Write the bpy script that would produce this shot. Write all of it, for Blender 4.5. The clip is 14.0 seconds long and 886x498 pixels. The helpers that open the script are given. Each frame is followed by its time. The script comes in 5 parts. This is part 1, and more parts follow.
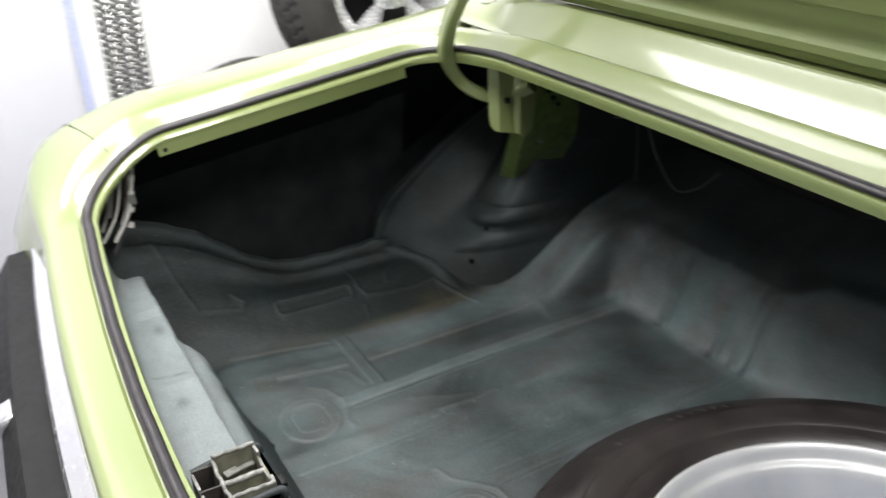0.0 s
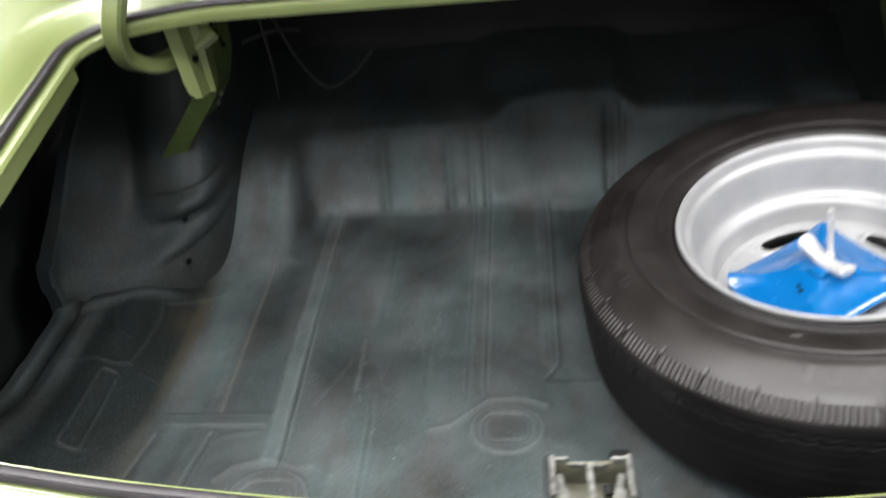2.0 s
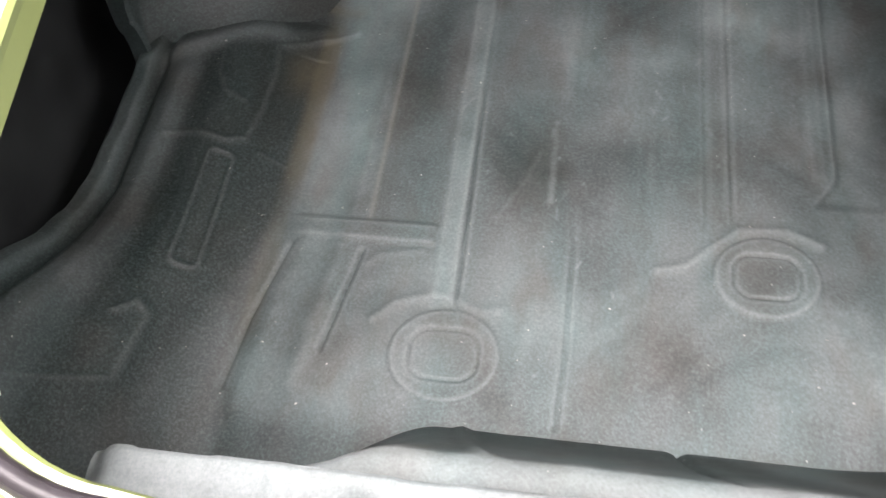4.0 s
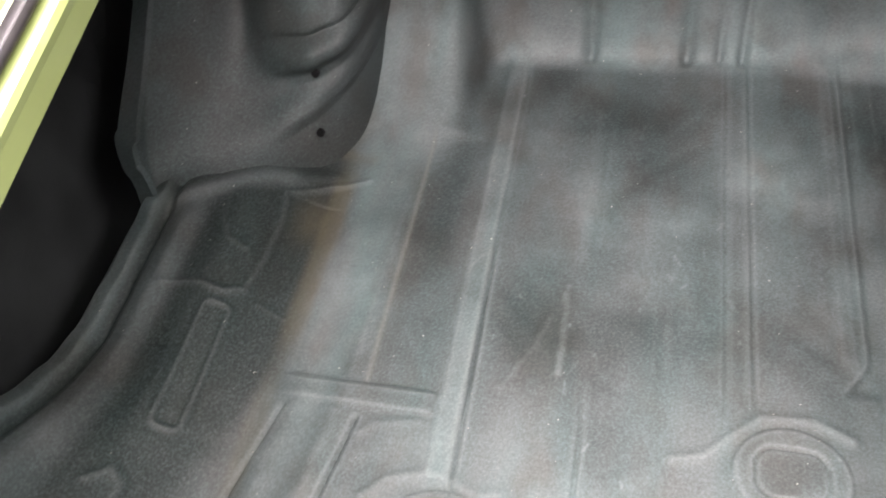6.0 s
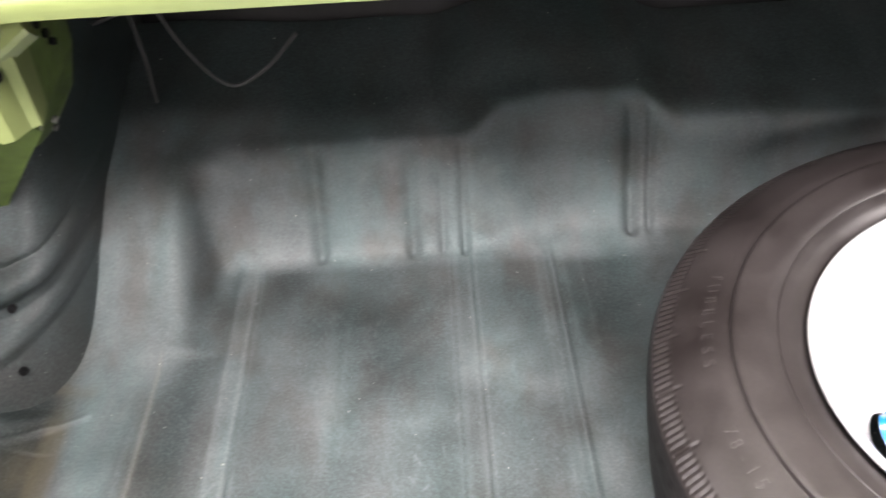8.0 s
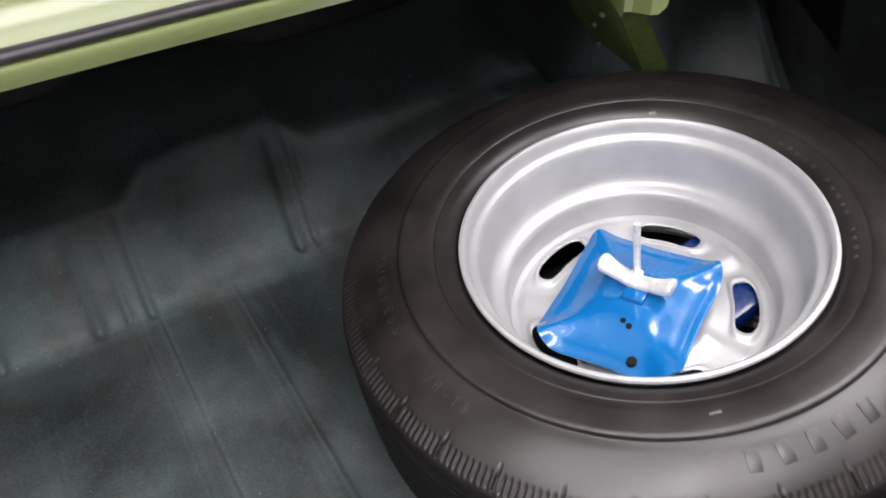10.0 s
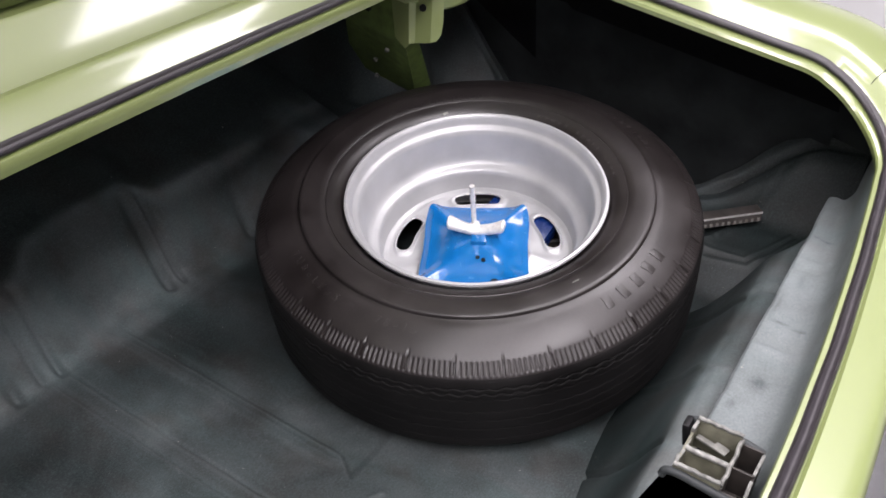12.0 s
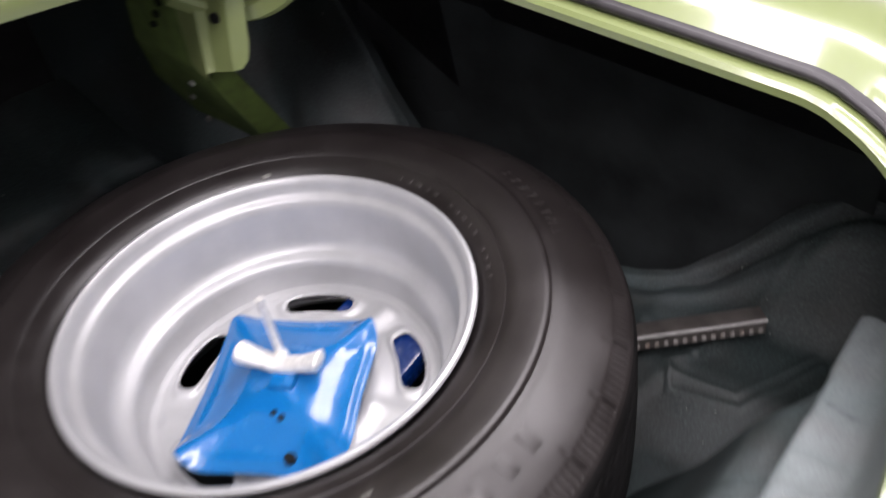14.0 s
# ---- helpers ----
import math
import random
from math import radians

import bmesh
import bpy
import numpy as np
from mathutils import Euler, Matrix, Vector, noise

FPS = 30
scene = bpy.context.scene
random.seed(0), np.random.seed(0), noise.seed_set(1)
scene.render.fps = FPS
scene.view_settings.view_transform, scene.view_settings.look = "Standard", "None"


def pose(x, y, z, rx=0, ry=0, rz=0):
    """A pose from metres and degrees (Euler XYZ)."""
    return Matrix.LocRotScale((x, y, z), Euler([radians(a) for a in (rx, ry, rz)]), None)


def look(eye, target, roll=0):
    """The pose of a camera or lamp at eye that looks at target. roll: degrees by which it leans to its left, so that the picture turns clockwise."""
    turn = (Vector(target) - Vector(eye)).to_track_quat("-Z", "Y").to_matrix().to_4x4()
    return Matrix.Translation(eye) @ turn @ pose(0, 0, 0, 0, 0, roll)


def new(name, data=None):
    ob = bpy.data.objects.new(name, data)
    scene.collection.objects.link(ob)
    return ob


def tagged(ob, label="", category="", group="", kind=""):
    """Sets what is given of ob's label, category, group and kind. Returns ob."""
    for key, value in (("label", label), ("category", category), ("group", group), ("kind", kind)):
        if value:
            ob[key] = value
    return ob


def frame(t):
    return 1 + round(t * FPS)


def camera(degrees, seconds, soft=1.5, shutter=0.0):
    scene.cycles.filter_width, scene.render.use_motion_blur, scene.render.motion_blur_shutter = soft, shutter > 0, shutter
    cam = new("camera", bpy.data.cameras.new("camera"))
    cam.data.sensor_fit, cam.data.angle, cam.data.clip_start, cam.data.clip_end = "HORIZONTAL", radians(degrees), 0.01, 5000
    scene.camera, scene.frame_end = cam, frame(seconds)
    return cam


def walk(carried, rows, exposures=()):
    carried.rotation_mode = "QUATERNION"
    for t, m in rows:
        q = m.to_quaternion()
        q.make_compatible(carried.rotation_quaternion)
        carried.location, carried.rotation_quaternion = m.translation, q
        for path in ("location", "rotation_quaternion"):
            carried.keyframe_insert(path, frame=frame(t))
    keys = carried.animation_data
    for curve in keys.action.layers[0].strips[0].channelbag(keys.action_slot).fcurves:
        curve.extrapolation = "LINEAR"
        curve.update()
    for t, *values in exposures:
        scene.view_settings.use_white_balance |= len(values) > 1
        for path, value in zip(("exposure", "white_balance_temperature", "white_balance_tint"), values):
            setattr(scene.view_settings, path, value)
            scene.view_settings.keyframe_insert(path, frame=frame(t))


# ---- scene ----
# ---- camera and walk ----
cam = camera(56.1, 14.0, soft=1.6, shutter=0.45)
PATH = [
    (0, (0.679, -0.177, 0.893), (-0.86, 0.726, -0.011), -0.5),
    (0.3, (0.61, -0.311, 0.914), (-0.753, 0.819, -0.017), 0.7),
    (0.5, (0.542, -0.378, 0.908), (-0.778, 0.806, -0.018), -1.9),
    (0.8, (0.408, -0.465, 0.93), (-0.813, 0.825, 0.01), -5.0),
    (1, (0.3, -0.51, 0.914), (-0.698, 0.952, -0.018), -4.2),
    (1.3, (0.185, -0.598, 0.948), (-0.419, 1.027, -0.05), -4.1),
    (1.5, (0.121, -0.623, 0.964), (-0.264, 1.058, -0.051), -2.5),
    (1.8, (0.036, -0.571, 0.949), (-0.212, 1.098, -0.124), -4.4),
    (2, (-0.032, -0.51, 0.912), (-0.246, 1.11, -0.241), -6.6),
    (2.3, (-0.12, -0.439, 0.878), (-0.278, 1.025, -0.476), -7.6),
    (2.5, (-0.177, -0.392, 0.846), (-0.317, 0.948, -0.632), -8.7),
    (2.6, (-0.219, -0.367, 0.851), (-0.346, 0.904, -0.688), -9.4),
    (4.8, (-0.274, -0.083, 0.788), (-0.728, 0.851, -0.922), -12.5),
    (5, (-0.273, -0.074, 0.796), (-0.748, 0.918, -0.875), -11.5),
    (5.5, (-0.266, -0.061, 0.806), (-0.763, 1.021, -0.801), -11.0),
    (6, (-0.252, -0.044, 0.803), (-0.683, 1.12, -0.766), -11.0),
    (6.5, (-0.249, -0.029, 0.807), (-0.617, 1.177, -0.746), -9.7),
    (7, (-0.229, -0.013, 0.81), (-0.5, 1.307, -0.668), -7.1),
    (7.5, (-0.194, 0.01, 0.815), (-0.358, 1.429, -0.585), -5.7),
    (8, (-0.156, 0.011, 0.797), (-0.149, 1.52, -0.516), -2.9),
    (8.5, (-0.097, 0.015, 0.785), (0.046, 1.525, -0.52), -2.4),
    (9, (-0.062, 0.005, 0.788), (0.363, 1.458, -0.519), 0.4),
    (9.2, (-0.055, -0.004, 0.789), (0.431, 1.432, -0.515), -0.3),
    (11.3, (-0.535, -0.145, 0.924), (0.642, 0.96, -0.256), -2.6),
    (11.5, (-0.568, -0.122, 0.927), (0.666, 0.919, -0.254), -1.9),
    (12, (-0.573, -0.105, 0.935), (0.775, 0.792, -0.24), 0.3),
    (12.5, (-0.573, -0.105, 0.922), (0.791, 0.792, -0.232), 0.8),
    (13, (-0.496, -0.114, 0.894), (0.849, 0.808, -0.265), 0.7),
    (13.3, (-0.349, -0.179, 0.865), (0.921, 0.846, -0.291), -2.2),
    (13.5, (-0.244, -0.206, 0.827), (0.948, 0.915, -0.322), -5.6),
    (13.7, (-0.167, -0.165, 0.795), (1.076, 0.906, -0.349), -3.7),
    (14, (-0.003, -0.082, 0.73), (1.266, 0.988, -0.386), -3.9),
]
EXPOSURES = [(0.0, -0.24, 6500, 8), (0.5, -0.35, 6500, 8), (1.0, -0.5, 6500, 8), (1.5, -0.25, 6500, 9), (2.0, -0.12, 6500, 9), (2.5, -0.12, 6500, 10), (4.8, 1.05, 6900, 20), (5.0, 1.03, 6900, 20), (5.5, 0.92, 6900, 19), (6.0, 1.08, 6900, 19), (6.5, 1.32, 6900, 19), (7.0, 1.49, 6900, 18), (7.5, 1.44, 6800, 17), (8.0, 1.54, 6800, 17), (8.5, 0.86, 6700, 15), (9.0, 0.16, 6600, 12), (11.5, -0.35, 6450, 19), (14.0, -0.35, 6450, 19)]
walk(cam, [(t, look(eye, target, roll)) for t, eye, target, roll in PATH], EXPOSURES)

# ---- world and lights ----
GROUND = -0.47
CEILING = 2.15
world = bpy.data.worlds.new("world")
scene.world = world
world.use_nodes = True
world.node_tree.nodes["Background"].inputs[0].default_value = (0.9, 0.95, 1.0, 1)
world.node_tree.nodes["Background"].inputs[1].default_value = 0.05

LAMP_POWER = 46.0
# place, turn, share of the power, length and width
# the fourth and sixth are unseen, added to brighten the riser and the wall
LAMPS = [(-1.05, 0.55, 90, 0.85, 1.2, 0.54), (-0.10, -0.55, 0, 1.0, 1.2, 0.54), (-1.32, -0.62, 0, 0.9, 1.2, 0.54), (-0.4, -2.9, 0, 1.2, 1.2, 0.54), (1.30, -0.1, 90, 0.85, 1.2, 0.54), (-1.70, 1.45, 90, 0.8, 1.2, 0.54), (0.35, 0.42, 0, 1.15, 2.4, 0.40)]


def area_lamp(x, y, turn, share, length, width):
    data = bpy.data.lights.new("tube_glow", "AREA")
    data.shape, data.size, data.size_y = "RECTANGLE", length, width
    data.energy, data.color = LAMP_POWER * share, (1.0, 0.975, 0.972)
    ob = new("tube_glow", data)
    ob.matrix_world = pose(x, y, CEILING - 0.085, 0, 0, turn)
    return ob


# ---- materials ----
def material(name):
    m = bpy.data.materials.new(name)
    m.use_nodes = True
    nodes = m.node_tree.nodes
    return m, nodes, m.node_tree.links, nodes["Principled BSDF"]


def noise_node(nodes, links, scale, detail=6.0, rough=0.6, coords=None, stretch=None):
    n = nodes.new("ShaderNodeTexNoise")
    n.inputs["Scale"].default_value, n.inputs["Detail"].default_value, n.inputs["Roughness"].default_value = scale, detail, rough
    c = coords or nodes.new("ShaderNodeTexCoord")
    if stretch:
        mp = nodes.new("ShaderNodeMapping")
        mp.inputs["Scale"].default_value = stretch
        links.new(c.outputs["Object"], mp.inputs["Vector"])
        links.new(mp.outputs["Vector"], n.inputs["Vector"])
    else:
        links.new(c.outputs["Object"], n.inputs["Vector"])
    return n


def ramp(nodes, links, source, stops):
    r = nodes.new("ShaderNodeValToRGB")
    while len(r.color_ramp.elements) < len(stops):
        r.color_ramp.elements.new(0.5)
    for e, (p, c) in zip(r.color_ramp.elements, stops):
        e.position, e.color = p, (*c, 1) if len(c) == 3 else c
    links.new(source, r.inputs[0])
    return r


def grey(v):
    return (v, v, v)


def mixed(nodes, links, fac, a, b, blend="MIX"):
    m = nodes.new("ShaderNodeMix")
    m.data_type, m.blend_type = "RGBA", blend
    for value, socket in ((fac, m.inputs[0]), (a, m.inputs[6]), (b, m.inputs[7])):
        if hasattr(value, "links"):
            links.new(value, socket)
        elif isinstance(value, tuple):
            socket.default_value = (*value, 1)
        else:
            socket.default_value = value
    return m.outputs[2]


def bump(nodes, links, height, strength, distance, bsdf):
    b = nodes.new("ShaderNodeBump")
    b.inputs["Strength"].default_value, b.inputs["Distance"].default_value = strength, distance
    links.new(height, b.inputs["Height"])
    links.new(b.outputs[0], bsdf.inputs["Normal"])


def simple(name, color, rough, metal=0.0, coat=0.0, vary=0.12, scale=30.0, relief=0.0):
    m, nodes, links, bsdf = material(name)
    n = noise_node(nodes, links, scale)
    low, high = tuple(c * (1 - vary) for c in color), tuple(min(1, c * (1 + vary)) for c in color)
    r = ramp(nodes, links, n.outputs["Fac"], [(0.3, low), (0.7, high)])
    links.new(r.outputs[0], bsdf.inputs["Base Color"])
    q = ramp(nodes, links, noise_node(nodes, links, scale * 4).outputs["Fac"], [(0.3, grey(max(0.03, rough - 0.08))), (0.7, grey(min(1, rough + 0.08)))])
    links.new(q.outputs[0], bsdf.inputs["Roughness"])
    bsdf.inputs["Metallic"].default_value, bsdf.inputs["Coat Weight"].default_value = metal, coat
    bsdf.inputs["Coat Roughness"].default_value = 0.05
    if relief:
        bump(nodes, links, noise_node(nodes, links, scale * 12).outputs["Fac"], 0.4, relief, bsdf)
    return m


def trunk_paint():
    """Dark spatter paint, dusty and scuffed; the layers "dust", "bare" and "rust" say where it is worn, and "dust" also
    carries painted light and shade.
    """
    m, nodes, links, bsdf = material("spatter_paint")
    c = nodes.new("ShaderNodeTexCoord")

    def layer(name):
        n = nodes.new("ShaderNodeAttribute")
        n.attribute_name = name
        return n.outputs["Fac"]

    def times(a, b):
        n = nodes.new("ShaderNodeMath")
        n.operation = "MULTIPLY"
        n.use_clamp = True
        links.new(a, n.inputs[0])
        if hasattr(b, "links"):
            links.new(b, n.inputs[1])
        else:
            n.inputs[1].default_value = b
        return n.outputs[0]

    fine = noise_node(nodes, links, 320.0, 5.0, 0.8, c)
    grain = ramp(nodes, links, fine.outputs["Fac"], [(0.38, (0.0054, 0.0078, 0.0077)), (0.50, (0.0125, 0.0172, 0.0171)), (0.63, (0.033, 0.043, 0.0428))])
    cloud = noise_node(nodes, links, 7.0, 5.0, 0.55, c)
    tone = ramp(nodes, links, cloud.outputs["Fac"], [(0.34, grey(0.40)), (0.52, grey(0.72)), (0.68, grey(1.0))])
    dust_grain = ramp(nodes, links, fine.outputs["Fac"], [(0.34, (0.098, 0.112, 0.114)), (0.66, (0.143, 0.162, 0.166))])
    dusty = mixed(nodes, links, times(layer("dust"), tone.outputs[0]), grain.outputs[0], dust_grain.outputs[0])
    streak = noise_node(nodes, links, 5.0, 6.0, 0.6, c, (3.0, 0.7, 1.0))
    teal = ramp(nodes, links, streak.outputs["Fac"], [(0.40, grey(0.0)), (0.66, grey(0.6))])
    tinted = mixed(nodes, links, teal.outputs[0], dusty, (0.74, 1.0, 0.99), "MULTIPLY")
    warm = ramp(nodes, links, noise_node(nodes, links, 13.0, 4.0, 0.5, c, (1.0, 0.6, 1.0)).outputs["Fac"], [(0.48, grey(0.0)), (0.64, grey(0.8))])
    stained = mixed(nodes, links, warm.outputs[0], tinted, (0.80, 0.69, 0.65), "MULTIPLY")
    patch = ramp(nodes, links, noise_node(nodes, links, 45.0, 5.0, 0.7, c).outputs["Fac"], [(0.30, grey(0.62)), (0.66, grey(1.0))])
    rubbed = mixed(nodes, links, times(layer("bare"), patch.outputs[0]), stained, ramp(nodes, links, fine.outputs["Fac"], [(0.34, (0.130, 0.148, 0.150)), (0.66, (0.180, 0.200, 0.204))]).outputs[0])
    rusty = mixed(nodes, links, times(layer("rust"), patch.outputs[0]), rubbed, (0.082, 0.072, 0.046))
    speck = noise_node(nodes, links, 170.0, 2.0, 0.5, c)
    dots = ramp(nodes, links, speck.outputs["Fac"], [(0.755, grey(0.0)), (0.79, grey(0.7))])
    out = mixed(nodes, links, dots.outputs[0], rusty, (0.36, 0.36, 0.33))
    links.new(out, bsdf.inputs["Base Color"])
    q = ramp(nodes, links, cloud.outputs["Fac"], [(0.3, grey(0.46)), (0.7, grey(0.66))])
    links.new(q.outputs[0], bsdf.inputs["Roughness"])
    bsdf.inputs["Specular IOR Level"].default_value = 0.28
    bump(nodes, links, fine.outputs["Fac"], 0.29, 0.0011, bsdf)
    return m


def green_paint():
    """Yellow-green enamel: a deep base under a bright, broad sheen and a clear coat."""
    m, nodes, links, bsdf = material("green_paint")
    n = noise_node(nodes, links, 3.0, 3.0)
    r = ramp(nodes, links, n.outputs["Fac"], [(0.3, (0.180, 0.218, 0.080)), (0.7, (0.192, 0.231, 0.087))])
    flake = noise_node(nodes, links, 2500.0, 1.0)
    f = ramp(nodes, links, flake.outputs["Fac"], [(0.35, grey(0.85)), (0.7, grey(1.15))])
    links.new(mixed(nodes, links, 0.5, r.outputs[0], f.outputs[0], "MULTIPLY"), bsdf.inputs["Base Color"])
    bsdf.inputs["Roughness"].default_value, bsdf.inputs["Specular IOR Level"].default_value = 0.30, 0.75
    bsdf.inputs["Coat Weight"].default_value, bsdf.inputs["Coat Roughness"].default_value, bsdf.inputs["Coat IOR"].default_value = 1.0, 0.09, 1.55
    return m


def rubber(name, color, rough):
    m, nodes, links, bsdf = material(name)
    c = nodes.new("ShaderNodeTexCoord")
    dust = noise_node(nodes, links, 9.0, 6.0, 0.65, c)
    r = ramp(nodes, links, dust.outputs["Fac"], [(0.35, color), (0.7, tuple(v * 1.7 + 0.006 for v in color))])
    fine = noise_node(nodes, links, 260.0, 4.0, 0.6, c)
    f = ramp(nodes, links, fine.outputs["Fac"], [(0.3, grey(0.8)), (0.72, grey(1.25))])
    links.new(mixed(nodes, links, 0.7, r.outputs[0], f.outputs[0], "MULTIPLY"), bsdf.inputs["Base Color"])
    q = ramp(nodes, links, dust.outputs["Fac"], [(0.3, grey(rough - 0.07)), (0.7, grey(rough + 0.1))])
    links.new(q.outputs[0], bsdf.inputs["Roughness"])
    bump(nodes, links, fine.outputs["Fac"], 0.15, 0.0006, bsdf)
    return m


def rusty_steel():
    m, nodes, links, bsdf = material("rusty_steel")
    n = noise_node(nodes, links, 60.0, 6.0, 0.7)
    r = ramp(nodes, links, n.outputs["Fac"], [(0.45, (0.42, 0.40, 0.38)), (0.6, (0.26, 0.22, 0.19)), (0.75, (0.24, 0.12, 0.05))])
    links.new(r.outputs[0], bsdf.inputs["Base Color"])
    q = ramp(nodes, links, n.outputs["Fac"], [(0.4, grey(0.3)), (0.65, grey(0.75))])
    links.new(q.outputs[0], bsdf.inputs["Roughness"])
    q = ramp(nodes, links, n.outputs["Fac"], [(0.42, grey(0.45)), (0.6, grey(0.1))])
    links.new(q.outputs[0], bsdf.inputs["Metallic"])
    return m


SPATTER, GREEN = trunk_paint(), green_paint()
RUBBER, OLD_RUBBER = rubber("tyre_rubber", (0.0110, 0.0089, 0.0086), 0.36), rubber("old_tyre_rubber", (0.022, 0.020, 0.019), 0.6)
# darker, rougher rubber for the tread
TREAD = rubber("dark_tread_rubber", (0.0052, 0.0046, 0.0046), 0.62)
FADED_RUBBER = rubber("faded_rubber", (0.0185, 0.0155, 0.015), 0.5)
DARK = simple("dark_inner_paint", (0.033, 0.037, 0.038), 0.5, vary=0.5, scale=9, relief=0.0006)
SEAL = simple("seal_rubber", (0.020, 0.017, 0.020), 0.45, vary=0.3, scale=60)
SILVER = simple("silver_wheel_paint", (0.455, 0.458, 0.466), 0.38, metal=0.3, vary=0.12, scale=11, relief=0.0002)
ALLOY = simple("polished_alloy", (0.82, 0.82, 0.83), 0.25, metal=0.6, vary=0.05)
BLUE = simple("blue_enamel", (0.002, 0.12, 0.37), 0.22, coat=0.7, vary=0.12, scale=8)
DEEP_BLUE = simple("deep_blue_enamel", (0.002, 0.02, 0.12), 0.25, coat=0.5, vary=0.15)
ZINC = simple("zinc_plate", (0.76, 0.75, 0.73), 0.42, metal=0.4, vary=0.2, scale=120, relief=0.0004)
STEEL = rusty_steel()
BARE = simple("scuffed_primer", (0.16, 0.16, 0.145), 0.6, metal=0.1, vary=0.45, scale=70, relief=0.001)
WORN = simple("rubbed_grey_steel", (0.17, 0.17, 0.158), 0.5, metal=0.2, vary=0.6, scale=110, relief=0.001)
OLIVE = simple("olive_primer", (0.118, 0.116, 0.084), 0.5, vary=0.4, scale=60)
BROWN = simple("brown_primer", (0.022, 0.018, 0.015), 0.6, vary=0.5, scale=80)
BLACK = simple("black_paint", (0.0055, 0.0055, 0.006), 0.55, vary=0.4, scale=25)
for m in (BLACK, DARK, TREAD):
    m.node_tree.nodes["Principled BSDF"].inputs["Specular IOR Level"].default_value = 0.2
GUNMETAL = simple("dark_bare_steel", (0.15, 0.135, 0.125), 0.40, metal=0.6, vary=0.35, scale=40)
DULL = simple("dull_aluminium", (0.20, 0.20, 0.205), 0.35, metal=0.8, vary=0.2, scale=50)
CHROME = simple("chrome", (0.80, 0.80, 0.82), 0.22, metal=1.0, vary=0.03)
WHITE = simple("white_wall_paint", (0.80, 0.80, 0.80), 0.55, vary=0.03, scale=3, relief=0.0005)
LAVENDER = simple("pale_cabinet_paint", (0.62, 0.62, 0.68), 0.4, vary=0.03, scale=3)
TAPE = simple("blue_tape", (0.50, 0.54, 0.80), 0.6, vary=0.35, scale=160)
PLATE = simple("bright_aluminium", (0.78, 0.78, 0.79), 0.24, metal=0.95, vary=0.1, scale=50)
FLOOR = simple("dark_floor_tile", (0.10, 0.10, 0.11), 0.35, vary=0.25, scale=9, relief=0.002)
CLOTH = simple("wire_tape", (0.022, 0.022, 0.022), 0.6, vary=0.4, scale=200)
WIRE_RED = simple("brown_wire", (0.22, 0.10, 0.07), 0.4)
WIRE_GREY = simple("grey_wire", (0.62, 0.60, 0.57), 0.45)


# ---- building helpers ----
def part(name, mesh, mat, parent=None, label="", smooth=True, sharp=35):
    """Link a bmesh, or a mesh, as one object under a thing or a part."""
    if isinstance(mesh, bmesh.types.BMesh):
        me = bpy.data.meshes.new(name)
        bmesh.ops.recalc_face_normals(mesh, faces=mesh.faces)
        mesh.to_mesh(me)
        mesh.free()
    else:
        me = mesh
    me.materials.append(mat)
    if smooth:
        me.polygons.foreach_set("use_smooth", [True] * len(me.polygons))
        me.set_sharp_from_angle(angle=radians(sharp))
    ob = new(name, me)
    if parent is not None:
        ob.parent = parent
    return tagged(ob, label) if label else ob


def thing(name, label, category, m=None, group="", kind=""):
    ob = new(name)
    ob.empty_display_size = 0.1
    if m is not None:
        ob.matrix_world = m
    return tagged(ob, label, category, group, kind)


def grid(points, around=False, along=False):
    """A sheet of quads over an array of rows of points; around: rows close; along: the last row meets the first."""
    p = np.asarray(points, float)
    n, k = p.shape[:2]
    i, j = np.meshgrid(np.arange(n if along else n - 1), np.arange(k if around else k - 1), indexing="ij")
    i, j = i.ravel(), j.ravel()
    a, b = (i + 1) % n, (j + 1) % k
    faces = np.stack([i * k + j, i * k + b, a * k + b, a * k + j], 1)
    me = bpy.data.meshes.new("sheet")
    me.from_pydata(p.reshape(-1, 3).tolist(), [], faces.tolist())
    me.validate()
    me.update()
    return me


def solid(me, thickness, offset=-1.0):
    """Give a sheet its thickness."""
    bm = bmesh.new()
    bm.from_mesh(me)
    bmesh.ops.recalc_face_normals(bm, faces=bm.faces)
    bmesh.ops.solidify(bm, geom=bm.faces[:], thickness=thickness)
    return bm


def box(bm, size, m, bevel=0.0):
    made = bmesh.ops.create_cube(bm, size=1.0, matrix=m @ Matrix.Diagonal((*size, 1)))
    if bevel:
        edges = list({e for v in made["verts"] for e in v.link_edges})
        bmesh.ops.bevel(bm, geom=edges, offset=bevel, segments=2, affect="EDGES", profile=0.6)
    return bm


def rod(bm, a, b, r, r2=None, n=16):
    a, b = Vector(a), Vector(b)
    m = Matrix.Translation((a + b) / 2) @ (b - a).to_track_quat("Z", "Y").to_matrix().to_4x4()
    bmesh.ops.create_cone(bm, cap_ends=True, segments=n, radius1=r, radius2=r if r2 is None else r2, depth=(b - a).length, matrix=m)
    return bm


def spline(points, n):
    """A smooth line of n points through the given ones."""
    p = np.asarray(points, float)
    q = np.vstack([2 * p[0] - p[1], p, 2 * p[-1] - p[-2]])
    t = np.linspace(0, len(p) - 1 - 1e-9, n)
    i = t.astype(int)
    s = (t - i)[:, None]
    a, b, c, d = q[i], q[i + 1], q[i + 2], q[i + 3]
    return 0.5 * (2 * b + (c - a) * s + (2 * a - 5 * b + 4 * c - d) * s**2 + (3 * b - a - 3 * c + d) * s**3)


